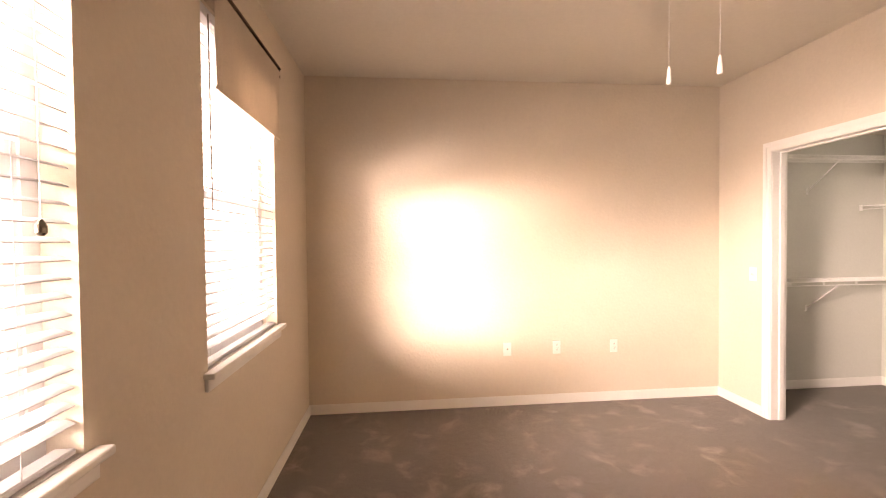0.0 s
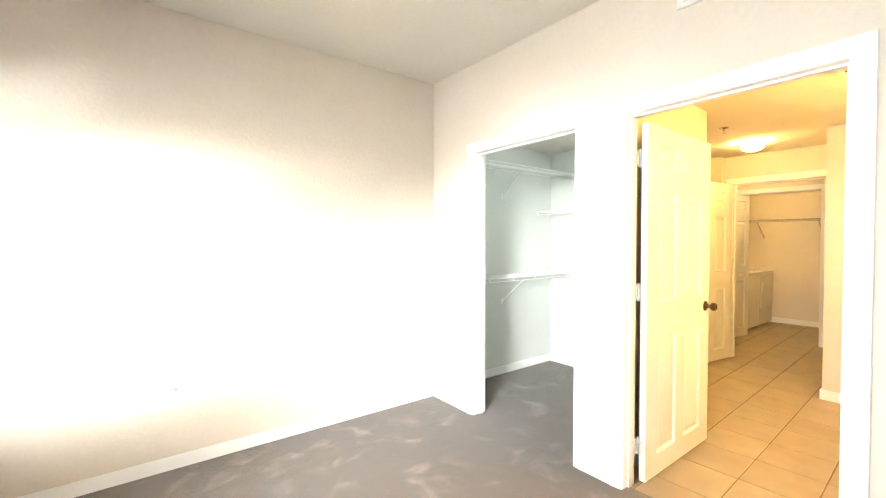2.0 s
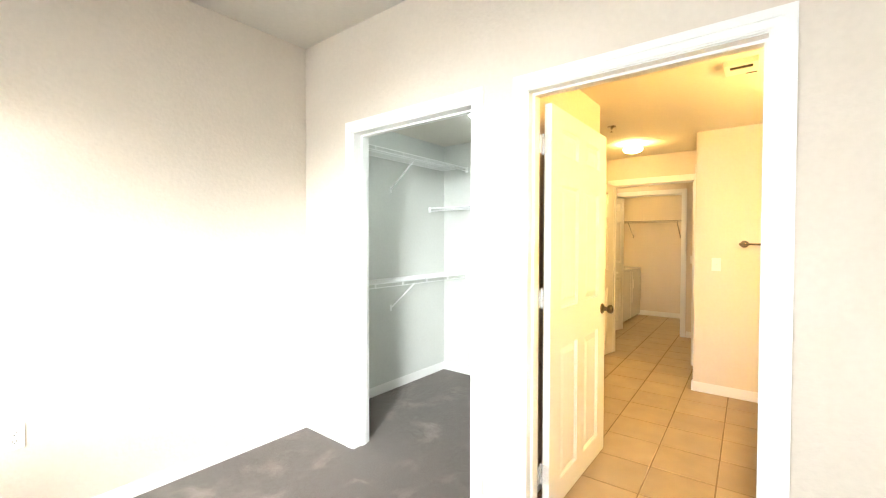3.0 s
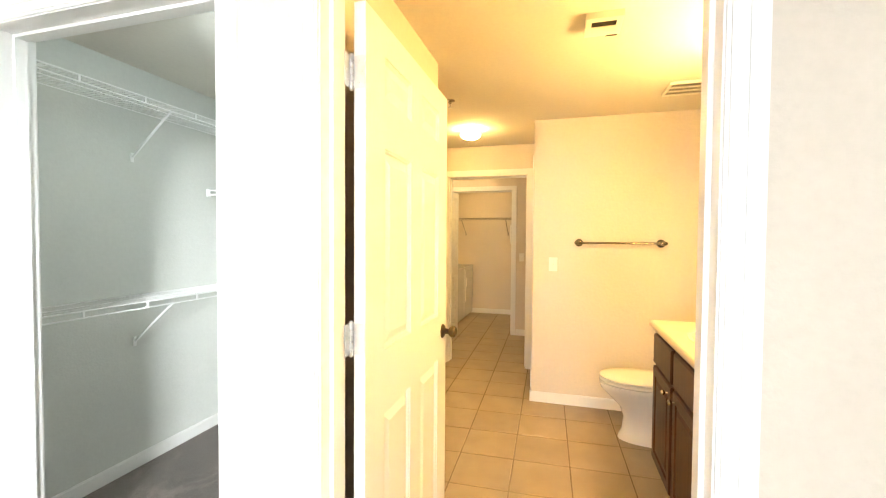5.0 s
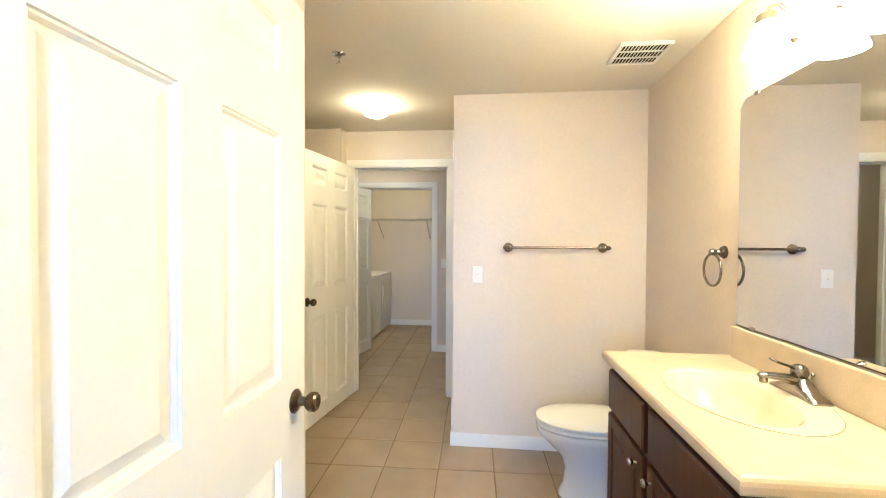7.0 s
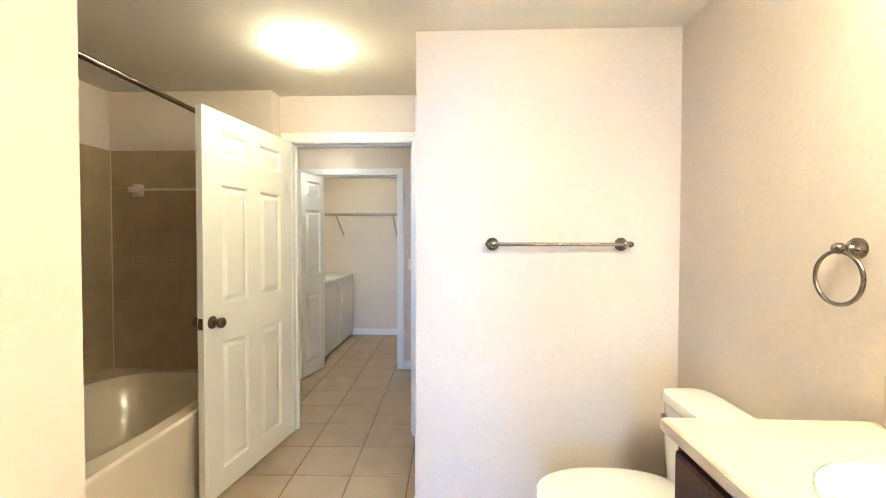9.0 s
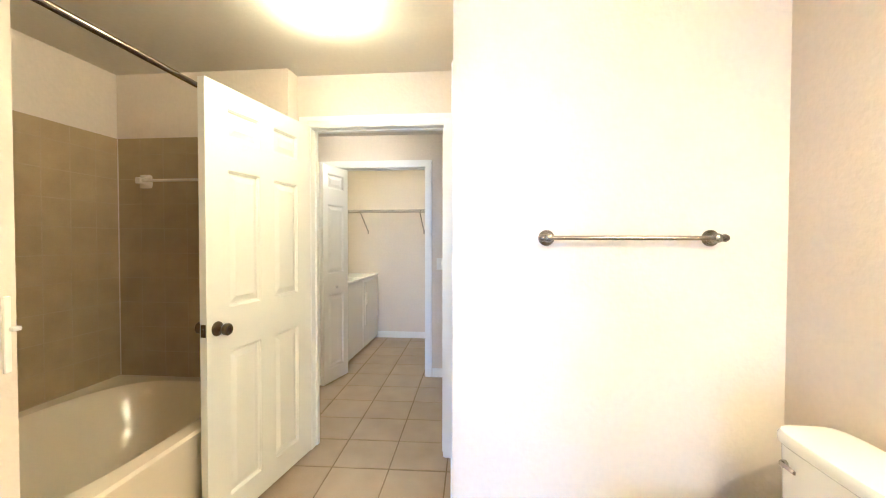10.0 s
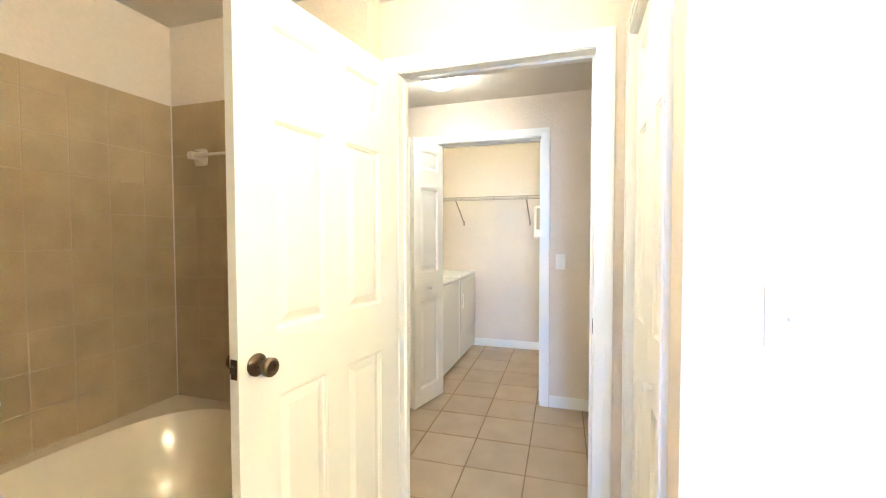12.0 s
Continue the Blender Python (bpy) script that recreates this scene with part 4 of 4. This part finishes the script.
def faucet():
    f = thing("faucet", "worn chrome single-lever centreset faucet with flared base", "faucet", m=pose(5.292, 0.662, CZ + 0.0027))
    bm = bmesh.new()
    rings = []
    for x, w, top in ((-0.096, 0.027, 0.007), (-0.090, 0.029, 0.011), (-0.070, 0.028, 0.018), (-0.048, 0.026, 0.031), (-0.030, 0.025, 0.048), (-0.018, 0.024, 0.058), (0.0, 0.024, 0.061), (0.018, 0.024, 0.058), (0.030, 0.025, 0.048), (0.048, 0.026, 0.031), (0.070, 0.028, 0.018), (0.090, 0.029, 0.011), (0.096, 0.027, 0.007)):
        rings.append([(x, -w, 0.0), (x, w, 0.0), (x, w, top * 0.45), (x, w * 0.86, top * 0.8), (x, w * 0.5, top), (x, -w * 0.5, top), (x, -w * 0.86, top * 0.8), (x, -w, top * 0.45)])
    loft(bm, rings, True, True)
    part("body", bm, M_FAUCET, f, smooth=True)
    bm = bmesh.new()
    rings = []
    for y, z, w, h in ((0.0, 0.040, 0.023, 0.019), (0.028, 0.047, 0.021, 0.016), (0.060, 0.053, 0.017, 0.012), (0.090, 0.056, 0.0145, 0.010), (0.112, 0.056, 0.013, 0.009), (0.119, 0.056, 0.009, 0.006)):
        rings.append([(w * math.cos(a), y, z + h * math.sin(a)) for a in [2 * math.pi * j / 16 for j in range(16)]])
    loft(bm, rings, True, True)
    spout = part("spout", bm, M_FAUCET, f, smooth=True)
    bm = bmesh.new()
    lathe(bm, [(0.010, 0.0), (0.0115, 0.002), (0.0115, 0.018)], Matrix.Translation((0, 0.104, 0.033)), 18)
    part("aerator", bm, M_FAUCET, spout, smooth=True)
    bm = bmesh.new()
    lathe(bm, [(0.021, 0.058), (0.0235, 0.064), (0.0235, 0.074), (0.021, 0.084), (0.014, 0.091), (0.004, 0.094)], None, 28)
    part("cap", bm, M_FAUCET, f, "round lever cap", smooth=True)
    bm = bmesh.new()
    rings = []
    for y, z, w, h in ((0.012, 0.080, 0.008, 0.006), (0.030, 0.087, 0.0055, 0.0045), (0.052, 0.094, 0.005, 0.004), (0.064, 0.099, 0.008, 0.0045), (0.076, 0.104, 0.012, 0.005), (0.084, 0.108, 0.009, 0.004)):
        rings.append([(w * math.cos(a), y, z + h * math.sin(a)) for a in [2 * math.pi * j / 12 for j in range(12)]])
    loft(bm, rings, True, True)
    part("lever", bm, M_FAUCET, f, smooth=True)
    bm = bmesh.new()
    rod(bm, (-0.012, -0.022, 0.04), (-0.012, -0.030, 0.062), 0.0022, 8)
    lathe(bm, [(0.002, 0.0), (0.0055, 0.003), (0.0055, 0.008), (0.002, 0.011)], Matrix.Translation((-0.012, -0.030, 0.060)), 12)
    part("lift_rod", bm, M_FAUCET, f, smooth=True)


faucet()


def mirror():
    m = thing("mirror", "large frameless wall mirror with clipped corners", "mirror")
    x0, x1, z0, z1, c = XB + 0.06, 5.708, 1.050, 1.955, 0.036
    bm = bmesh.new()
    outline = [(x0, z0), (x1, z0), (x1, z1 - c), (x1 - c * 0.4, z1 - c * 0.4), (x1 - c, z1), (x0 + c, z1), (x0, z1 - c)]
    loft(bm, [[(x, YS + 0.001, z) for x, z in outline], [(x, YS + 0.006, z) for x, z in outline]], True, True)
    part("glass", bm, M_MIRROR, m)
    bm = bmesh.new()
    box(bm, x0, YS + 0.0005, z0 - 0.0035, x1, YS + 0.008, z0 - 0.0002)
    part("bottom_channel", bm, M_BRONZE, m, "thin dark mirror channel")
    for x, z in ((x1 - 0.10, z1), (x1 - 0.10, z0), (x0 + 0.5, z1), (x0 + 0.5, z0)):
        bm = bmesh.new()
        s = 1 if z > 1.5 else -1
        box(bm, x - 0.013, YS, z - 0.008 if s > 0 else z - 0.007, x + 0.013, YS + 0.0095, z + 0.007 if s > 0 else z + 0.008, bevel=0.002)
        part("clip", bm, M_CHROME, m, "small chrome mirror clip")


mirror()


def vanity_light():
    v = thing("vanity_light", "lit four-lamp vanity light bar above the mirror", "wall lamp")
    xs = (5.375, 5.20, 5.025, 4.85)
    z = 2.075
    bm = bmesh.new()
    box(bm, 4.735, YS, z - 0.03, 5.485, YS + 0.025, z + 0.03, bevel=0.008, seg=2)
    part("back_bar", bm, M_NICKEL, v)
    for x in xs:
        bm = bmesh.new()
        tube(bm, [(x, YS + 0.02, z), (x, YS + 0.05, z + 0.05), (x, YS + 0.085, z + 0.085), (x, YS + 0.115, z + 0.075), (x, YS + 0.12, z + 0.055)], 0.006, 10)
        part("arm", bm, M_NICKEL, v, smooth=True)
        bm = bmesh.new()
        lathe(bm, [(0.010, z + 0.062), (0.030, z + 0.050), (0.034, z + 0.026), (0.032, z + 0.024)], Matrix.Translation((x, YS + 0.12, 0)), 24)
        part("socket_cap", bm, M_NICKEL, v, smooth=True)
        bm = bmesh.new()
        lathe(bm, [(0.030, z + 0.024), (0.040, z + 0.005), (0.052, z - 0.030), (0.062, z - 0.062), (0.066, z - 0.075), (0.060, z - 0.073), (0.030, z - 0.045), (0.004, z - 0.04)], Matrix.Translation((x, YS + 0.12, 0)), 24)
        part("glass_shade", bm, M_LAMP_BATH, v, "glowing frosted bell shade", smooth=True)


vanity_light()


# ---- bathroom: wall fittings ----
def post(bm, m, reach, r=0.026):
    lathe(bm, [(r, 0.0), (r, 0.006), (r * 0.82, 0.010), (r * 0.78, 0.016), (r * 0.5, 0.022), (r * 0.38, 0.032), (r * 0.36, reach - 0.014), (r * 0.52, reach - 0.008), (r * 0.56, reach), (r * 0.45, reach + 0.010), (r * 0.1, reach + 0.014)], m, 28)


def towel_bar():
    t = thing("towel_bar", "brushed bronze-nickel towel bar on round posts", "towel bar")
    z, ya, yb, reach = 1.342, 1.482, 0.878, 0.058
    for y in (ya, yb):
        bm = bmesh.new()
        post(bm, Matrix.Translation((XT, y, z)) @ Matrix.Rotation(radians(-90), 4, "Y"), reach, 0.031)
        part("post", bm, M_NICKEL, t, smooth=True)
    bm = bmesh.new()
    rod(bm, (XT - reach, ya + 0.012, z), (XT - reach, yb - 0.012, z), 0.0085, 16)
    part("bar", bm, M_NICKEL, t, smooth=True)
    for y, s in ((ya, 1), (yb, -1)):
        bm = bmesh.new()
        lathe(bm, [(0.008, 0.0), (0.014, 0.006), (0.015, 0.014), (0.010, 0.024), (0.002, 0.028)], Matrix.Translation((XT - reach, y + s * 0.010, z)) @ Matrix.Rotation(radians(-90 * s), 4, "X"), 18)
        part("end_cap", bm, M_NICKEL, t, smooth=True)


towel_bar()


def towel_ring():
    t = thing("towel_ring", "brushed nickel towel ring beside the mirror", "towel ring")
    x, z, reach = 5.812, 1.341, 0.05
    bm = bmesh.new()
    post(bm, Matrix.Translation((x, YS, z)) @ Matrix.Rotation(radians(-90), 4, "X"), reach, 0.028)
    part("post", bm, M_NICKEL, t, smooth=True)
    bm = bmesh.new()
    r = 0.069
    tube(bm, [(x + r * math.cos(a), YS + reach, z - 0.008 - r + r * math.sin(a)) for a in [2 * math.pi * k / 40 for k in range(40)]], 0.0055, 10, True)
    part("ring", bm, M_NICKEL, t, smooth=True)


towel_ring()


# ---- toilet ----
def toilet():
    cx = 6.215
    t = thing("toilet", "white porcelain toilet with its lid closed", "toilet")
    bm = bmesh.new()
    rings = []
    for cy, rx, ry, z in ((0.98, 0.115, 0.245, 0.0), (0.98, 0.112, 0.24, 0.02), (0.985, 0.098, 0.215, 0.06), (0.99, 0.092, 0.20, 0.15), (1.00, 0.105, 0.215, 0.22), (1.03, 0.145, 0.255, 0.29), (1.055, 0.172, 0.285, 0.345), (1.06, 0.180, 0.288, 0.375), (1.06, 0.178, 0.286, 0.385), (1.06, 0.13, 0.23, 0.388)):
        rings.append(oval(cx, cy, rx, ry, z, 40, 2.2))
    loft(bm, rings, True, True)
    part("bowl", bm, M_CERAMIC, t, smooth=True)
    bm = bmesh.new()
    loft(bm, [oval(cx, 1.06, 0.178, 0.282, 0.389, 40, 2.2), oval(cx, 1.06, 0.186, 0.290, 0.394, 40, 2.2), oval(cx, 1.06, 0.186, 0.290, 0.404, 40, 2.2), oval(cx, 1.06, 0.178, 0.282, 0.409, 40, 2.2)], True, True)
    part("seat", bm, M_CERAMIC, t, smooth=True)
    bm = bmesh.new()
    loft(bm, [oval(cx, 1.058, 0.178, 0.282, 0.417, 40, 2.2), oval(cx, 1.058, 0.187, 0.291, 0.421, 40, 2.2), oval(cx, 1.058, 0.186, 0.290, 0.429, 40, 2.2), oval(cx, 1.058, 0.165, 0.268, 0.437, 40, 2.2), oval(cx, 1.058, 0.08, 0.14, 0.440, 40, 2.2)], True, True)
    part("lid", bm, M_CERAMIC, t, smooth=True)
    for dx in (-0.07, 0.07):
        bm = bmesh.new()
        box(bm, cx + dx - 0.018, 0.79, 0.39, cx + dx + 0.018, 0.83, 0.425, bevel=0.006, seg=2)
        part("seat_hinge", bm, M_CERAMIC, t)
    bm = bmesh.new()
    rings = []
    for rx, ry, z in ((0.17, 0.078, 0.37), (0.185, 0.085, 0.40), (0.197, 0.093, 0.55), (0.202, 0.096, 0.715)):
        rings.append(oval(cx, 0.728, rx, ry, z, 40, 5.0))
    loft(bm, rings, True, True)
    part("tank", bm, M_CERAMIC, t, smooth=True)
    bm = bmesh.new()
    rings = []
    for rx, ry, z in ((0.205, 0.099, 0.716), (0.213, 0.104, 0.722), (0.213, 0.104, 0.742), (0.205, 0.098, 0.755), (0.16, 0.06, 0.760)):
        rings.append(oval(cx, 0.727, rx, ry, z, 40, 5.0))
    loft(bm, rings, True, True)
    part("tank_lid", bm, M_CERAMIC, t, smooth=True)
    bm = bmesh.new()
    lathe(bm, [(0.012, 0), (0.012, 0.010)], Matrix.Translation((cx + 0.14, 0.822, 0.665)) @ Matrix.Rotation(radians(-90), 4, "X"), 14)
    box(bm, cx + 0.085, 0.830, 0.658, cx + 0.15, 0.838, 0.672, bevel=0.003)
    part("flush_lever", bm, M_CHROME, t, "chrome flush lever")


toilet()


# ---- tub alcove ----
TX0, TX1, TY0, TY1, TZ = 5.905, 7.408, 2.985, 3.993, 0.485


def bathtub():
    t = thing("bathtub", "cream enamelled soaking tub with an oval basin", "bathtub")
    cx, cy = (TX0 + TX1) / 2, (TY0 + TY1) / 2
    bm = bmesh.new()
    n = 72
    rings = [rect_ring(TX0, TY0 + 0.02, TX1, TY1, 0.0, cx, cy, n), rect_ring(TX0, TY0 + 0.025, TX1, TY1, 0.12, cx, cy, n), rect_ring(TX0, TY0 + 0.012, TX1, TY1, 0.40, cx, cy, n), rect_ring(TX0, TY0, TX1, TY1, TZ - 0.03, cx, cy, n), rect_ring(TX0, TY0, TX1, TY1, TZ - 0.012, cx, cy, n), rect_ring(TX0 + 0.002, TY0 + 0.012, TX1 - 0.002, TY1 - 0.002, TZ, cx, cy, n)]
    for rx, ry, z, p in ((0.68, 0.425, TZ + 0.001, 3.0), (0.665, 0.412, TZ - 0.012, 3.0), (0.635, 0.385, TZ - 0.08, 2.8), (0.60, 0.355, TZ - 0.22, 2.7), (0.55, 0.315, TZ - 0.35, 2.6), (0.46, 0.25, TZ - 0.40, 2.5), (0.2, 0.1, TZ - 0.41, 2.3)):
        rings.append(oval(cx, cy, rx, ry, z, n, p))
    loft(bm, rings[4:], False, True)
    part("basin", bm, M_TUB, t, smooth=True)
    bm = bmesh.new()
    loft(bm, rings[:5], True, False)
    part("apron", bm, M_TUB, t, smooth=True)


bathtub()


def shower_rod():
    s = thing("shower_rod", "straight dark chrome shower curtain rod", "curtain rod")
    y, z = 3.015, 2.03
    bm = bmesh.new()
    rod(bm, (5.897, y, z), (7.418, y, z), 0.0125, 16)
    part("rod", bm, M_NICKEL, s, smooth=True)
    for x, d in ((5.896, 1), (7.419, -1)):
        bm = bmesh.new()
        lathe(bm, [(0.034, 0.0), (0.034, 0.005), (0.020, 0.012), (0.018, 0.022)], Matrix.Translation((x, y, z)) @ Matrix.Rotation(radians(90 * d), 4, "Y"), 24)
        part("flange", bm, M_NICKEL, s, smooth=True)


shower_rod()


def ceramic_towel_bar():
    s = thing("ceramic_towel_bar", "cream ceramic towel bar on the tub tiles", "towel bar")
    z = 1.69
    for y in (3.80, 3.25):
        bm = bmesh.new()
        m = Matrix.Translation((7.408, y, z)) @ Matrix.Rotation(radians(-90), 4, "Y")
        rings = []
        for a, h in ((0.042, 0.0), (0.042, 0.008), (0.034, 0.016), (0.020, 0.035), (0.019, 0.065), (0.014, 0.070)):
            rings.append([m @ Vector(p) for p in oval(0, 0, a, a, h, 24, 5.0)])
        loft(bm, rings, True, True)
        part("post", bm, M_TUB, s, smooth=True)
    bm = bmesh.new()
    rod(bm, (7.355, 3.79, z), (7.355, 3.26, z), 0.009, 12)
    part("bar", bm, M_TUB, s, smooth=True)


ceramic_towel_bar()


def soap_dish():
    s = thing("soap_dish", "cream ceramic soap dish on the tub wall", "soap dish")
    x, z = 6.64, 0.75
    bm = bmesh.new()
    box(bm, x - 0.055, 3.985, z - 0.042, x + 0.055, 3.994, z + 0.038, bevel=0.006, seg=2)
    part("back", bm, M_TUB, s)
    bm = bmesh.new()
    box(bm, x - 0.05, 3.93, z - 0.036, x + 0.05, 3.985, z - 0.024, bevel=0.005, seg=2)
    box(bm, x - 0.05, 3.926, z - 0.036, x + 0.05, 3.936, z - 0.012, bevel=0.004, seg=2)
    part("tray", bm, M_TUB, s)


soap_dish()


# ---- laundry ----
def appliance(name, x0, label, dryer):
    w, d, h = 0.68, 0.66, 0.885
    t = thing(name, label, name, m=pose(x0, 3.155, 0))
    bm = bmesh.new()
    box(bm, 0, 0.004, 0.03, w, d, h - 0.03, bevel=0.012, seg=2)
    part("cabinet", bm, M_APPLIANCE, t)
    bm = bmesh.new()
    box(bm, -0.002, -0.004, h - 0.029, w + 0.002, d, h, bevel=0.010, seg=2)
    part("top", bm, M_APPLIANCE, t)
    bm = bmesh.new()
    box(bm, 0, d - 0.13, h, w, d, h + 0.13, bevel=0.02, seg=2)
    part("console", bm, M_APPLIANCE, t)
    for k in range(3):
        bm = bmesh.new()
        lathe(bm, [(0.026, 0), (0.022, 0.02)], Matrix.Translation((0.12 + 0.2 * k, d - 0.13, h + 0.065)) @ Matrix.Rotation(radians(90), 4, "X"), 18)
        part("dial", bm, M_PLASTIC, t, smooth=True)
    for fx in (0.05, w - 0.05):
        for fy in (0.06, d - 0.06):
            bm = bmesh.new()
            lathe(bm, [(0.02, 0.0), (0.018, 0.031)], Matrix.Translation((fx, fy, 0)), 12)
            part("foot", bm, M_DARK, t)
    if dryer:
        bm = bmesh.new()
        box(bm, 0.05, -0.012, 0.30, w - 0.04, 0.003, h - 0.055, bevel=0.008, seg=2)
        door = part("door", bm, M_APPLIANCE, t)
        bm = bmesh.new()
        box(bm, 0.065, -0.024, 0.55, 0.085, -0.012, 0.70, bevel=0.004, seg=2)
        part("handle", bm, M_PLASTIC, door)
    else:
        bm = bmesh.new()
        box(bm, 0.09, 0.06, h, w - 0.09, d - 0.16, h + 0.008, bevel=0.004)
        part("lid", bm, M_APPLIANCE, t)


appliance("washer", 9.16, "white top-loading washing machine", False)
appliance("dryer", 9.855, "white front-loading clothes dryer beside a washer", True)


def wall_caddy():
    c = thing("wall_holder", "white wall-mounted holder with a dark panel in the laundry", "wall holder")
    bm = bmesh.new()
    box(bm, 10.02, 2.15, 1.27, 10.30, 2.435, 1.60, bevel=0.02, seg=3)
    part("case", bm, M_PLASTIC, c)
    bm = bmesh.new()
    box(bm, 10.016, 2.20, 1.36, 10.021, 2.41, 1.57)
    part("front_panel", bm, M_GREY_SHADED, c)


wall_caddy()


# ---- outside the windows ----
def neighbour():
    n = thing("apartment_building", "grey-sided apartment building across the yard", "building")
    bm = bmesh.new()
    box(bm, -22, 5, -3.2, -14, 50, 12)
    part("wall", bm, M_FACADE, n)
    for k in range(11):
        for z in (-1.8, 2.2, 6.2):
            bm = bmesh.new()
            y = 7 + k * 3.7
            for a in ((-14.0, y - 0.1, z - 0.1, -13.92, y, z + 2.7), (-14.0, y + 1.2, z - 0.1, -13.92, y + 1.3, z + 2.7), (-14.0, y, z - 0.1, -13.92, y + 1.2, z), (-14.0, y, z + 2.6, -13.92, y + 1.2, z + 2.7)):
                box(bm, *a)
            w = part("window", bm, M_VINYL, n)
            bm = bmesh.new()
            box(bm, -14.0, y, z, -13.97, y + 1.2, z + 2.6)
            part("pane", bm, M_PANE, w)
    bm = bmesh.new()
    box(bm, -22.4, 4.6, 12, -13.6, 50.4, 12.3)
    part("roof", bm, M_FACADE, n)


neighbour()
bm = bmesh.new()
bmesh.ops.create_grid(bm, x_segments=8, y_segments=8, size=400)
g = tagged(part("ground", bm, M_GROUND), "pale dry ground outside the windows", "ground", kind="structure")
g.location = (0, 0, -3.2)


# ---- tiles, last ----
def floor_tiles():
    rng = random.Random(4)
    p, s = 0.336, 0.3275
    meshes = []
    for k in range(3):
        bm = bmesh.new()
        box(bm, -s / 2, -s / 2, -0.010, s / 2, s / 2, 0.0)
        top = [e for e in bm.edges if all(v.co.z > -0.001 for v in e.verts)]
        bmesh.ops.bevel(bm, geom=top, offset=0.0025, segments=1, affect="EDGES")
        data = bpy.data.meshes.new("tile")
        bm.to_mesh(data)
        bm.free()
        data.materials.append(M_TILE)
        meshes.append(data)
    grid = Matrix.Translation((5.702, 1.888, 0)) @ Matrix.Rotation(radians(1.6), 4, "Z")
    for i in range(-6, 16):
        for j in range(-5, 9):
            c = grid @ Vector(((i + 0.5) * p, (j + 0.5) * p, 0))
            x, y = c.x, c.y
            if not (4.0 < x < 10.7 and 0.55 < y < 4.7):
                continue
            if x < 5.25 and y > 2.5 or x < 7.3 and y > 3.25 or 6.95 < x < 7.5 and y < 1.65 or x > 9.2 and (y < 2.0 or y > 3.5):
                continue
            t = new("tile", meshes[rng.randrange(3)])
            t.parent = floor_tile
            t.matrix_basis = Matrix.Translation((x, y, rng.uniform(-0.0006, 0.0004))) @ Matrix.Rotation(radians(1.6 + rng.uniform(-0.12, 0.12) + 90 * rng.randrange(4)), 4, "Z")


floor_tiles()


def tub_tiles():
    """Six-inch tiles round the tub on three walls, with a bullnose row on top."""
    backs = {"tile_wall_back": ((TX0, 3.9911, TZ - 0.02, 7.416, 4.006, 1.957), "y"), "tile_wall_end": ((7.4061, 2.93, TZ - 0.02, 7.421, 3.991, 1.957), "x"), "tile_wall_head": ((5.894, 2.96, TZ - 0.02, 5.9089, 3.991, 1.957), "h")}
    s, g = 0.152, 0.0022
    rng = random.Random(9)

    def piece(w, h):
        bm = bmesh.new()
        box(bm, -w / 2, -0.004, -h / 2, w / 2, 0.004, h / 2)
        front = [e for e in bm.edges if all(v.co.y < 0 for v in e.verts)]
        bmesh.ops.bevel(bm, geom=front, offset=0.0016, segments=1, affect="EDGES")
        data = bpy.data.meshes.new("tile")
        bm.to_mesh(data)
        bm.free()
        data.materials.append(M_TUBTILE)
        return data

    full, cap = piece(s - g, s - g), piece(s - g, 0.10 - g)
    for name, (b, side) in backs.items():
        wall = boxes(name, M_TUBGROUT, [b], "taupe ceramic tiles round the tub with pale grout", "tile wall")
        length = (b[3] - b[0]) if side == "y" else (b[4] - b[1])
        for i in range(int(length / s + 0.2)):
            for j in range(10):
                data = cap if j == 0 else full
                z = 1.907 if j == 0 else 1.857 - (j - 0.5) * s
                if z < TZ + 0.03:
                    continue
                t = new("tile", data)
                t.parent = wall
                lift = rng.uniform(-0.0004, 0.0004)
                if side == "y":
                    t.matrix_basis = pose(7.41 - (i + 0.5) * s, 3.9945 + lift, z)
                elif side == "x":
                    t.matrix_basis = pose(7.4095 + lift, 3.99 - (i + 0.5) * s, z, 0, 0, -90)
                else:
                    t.matrix_basis = pose(5.9055 + lift, 3.99 - (i + 0.5) * s, z, 0, 0, 90)


tub_tiles()

bm = bmesh.new()
box(bm, 7.400, 3.984, TZ + 0.002, 7.4056, 3.9905, 1.955, bevel=0.002)
tagged(part("trim_tub_corner", bm, M_SINK), "pale caulk joint in the tub tile corner", "caulk", kind="structure")
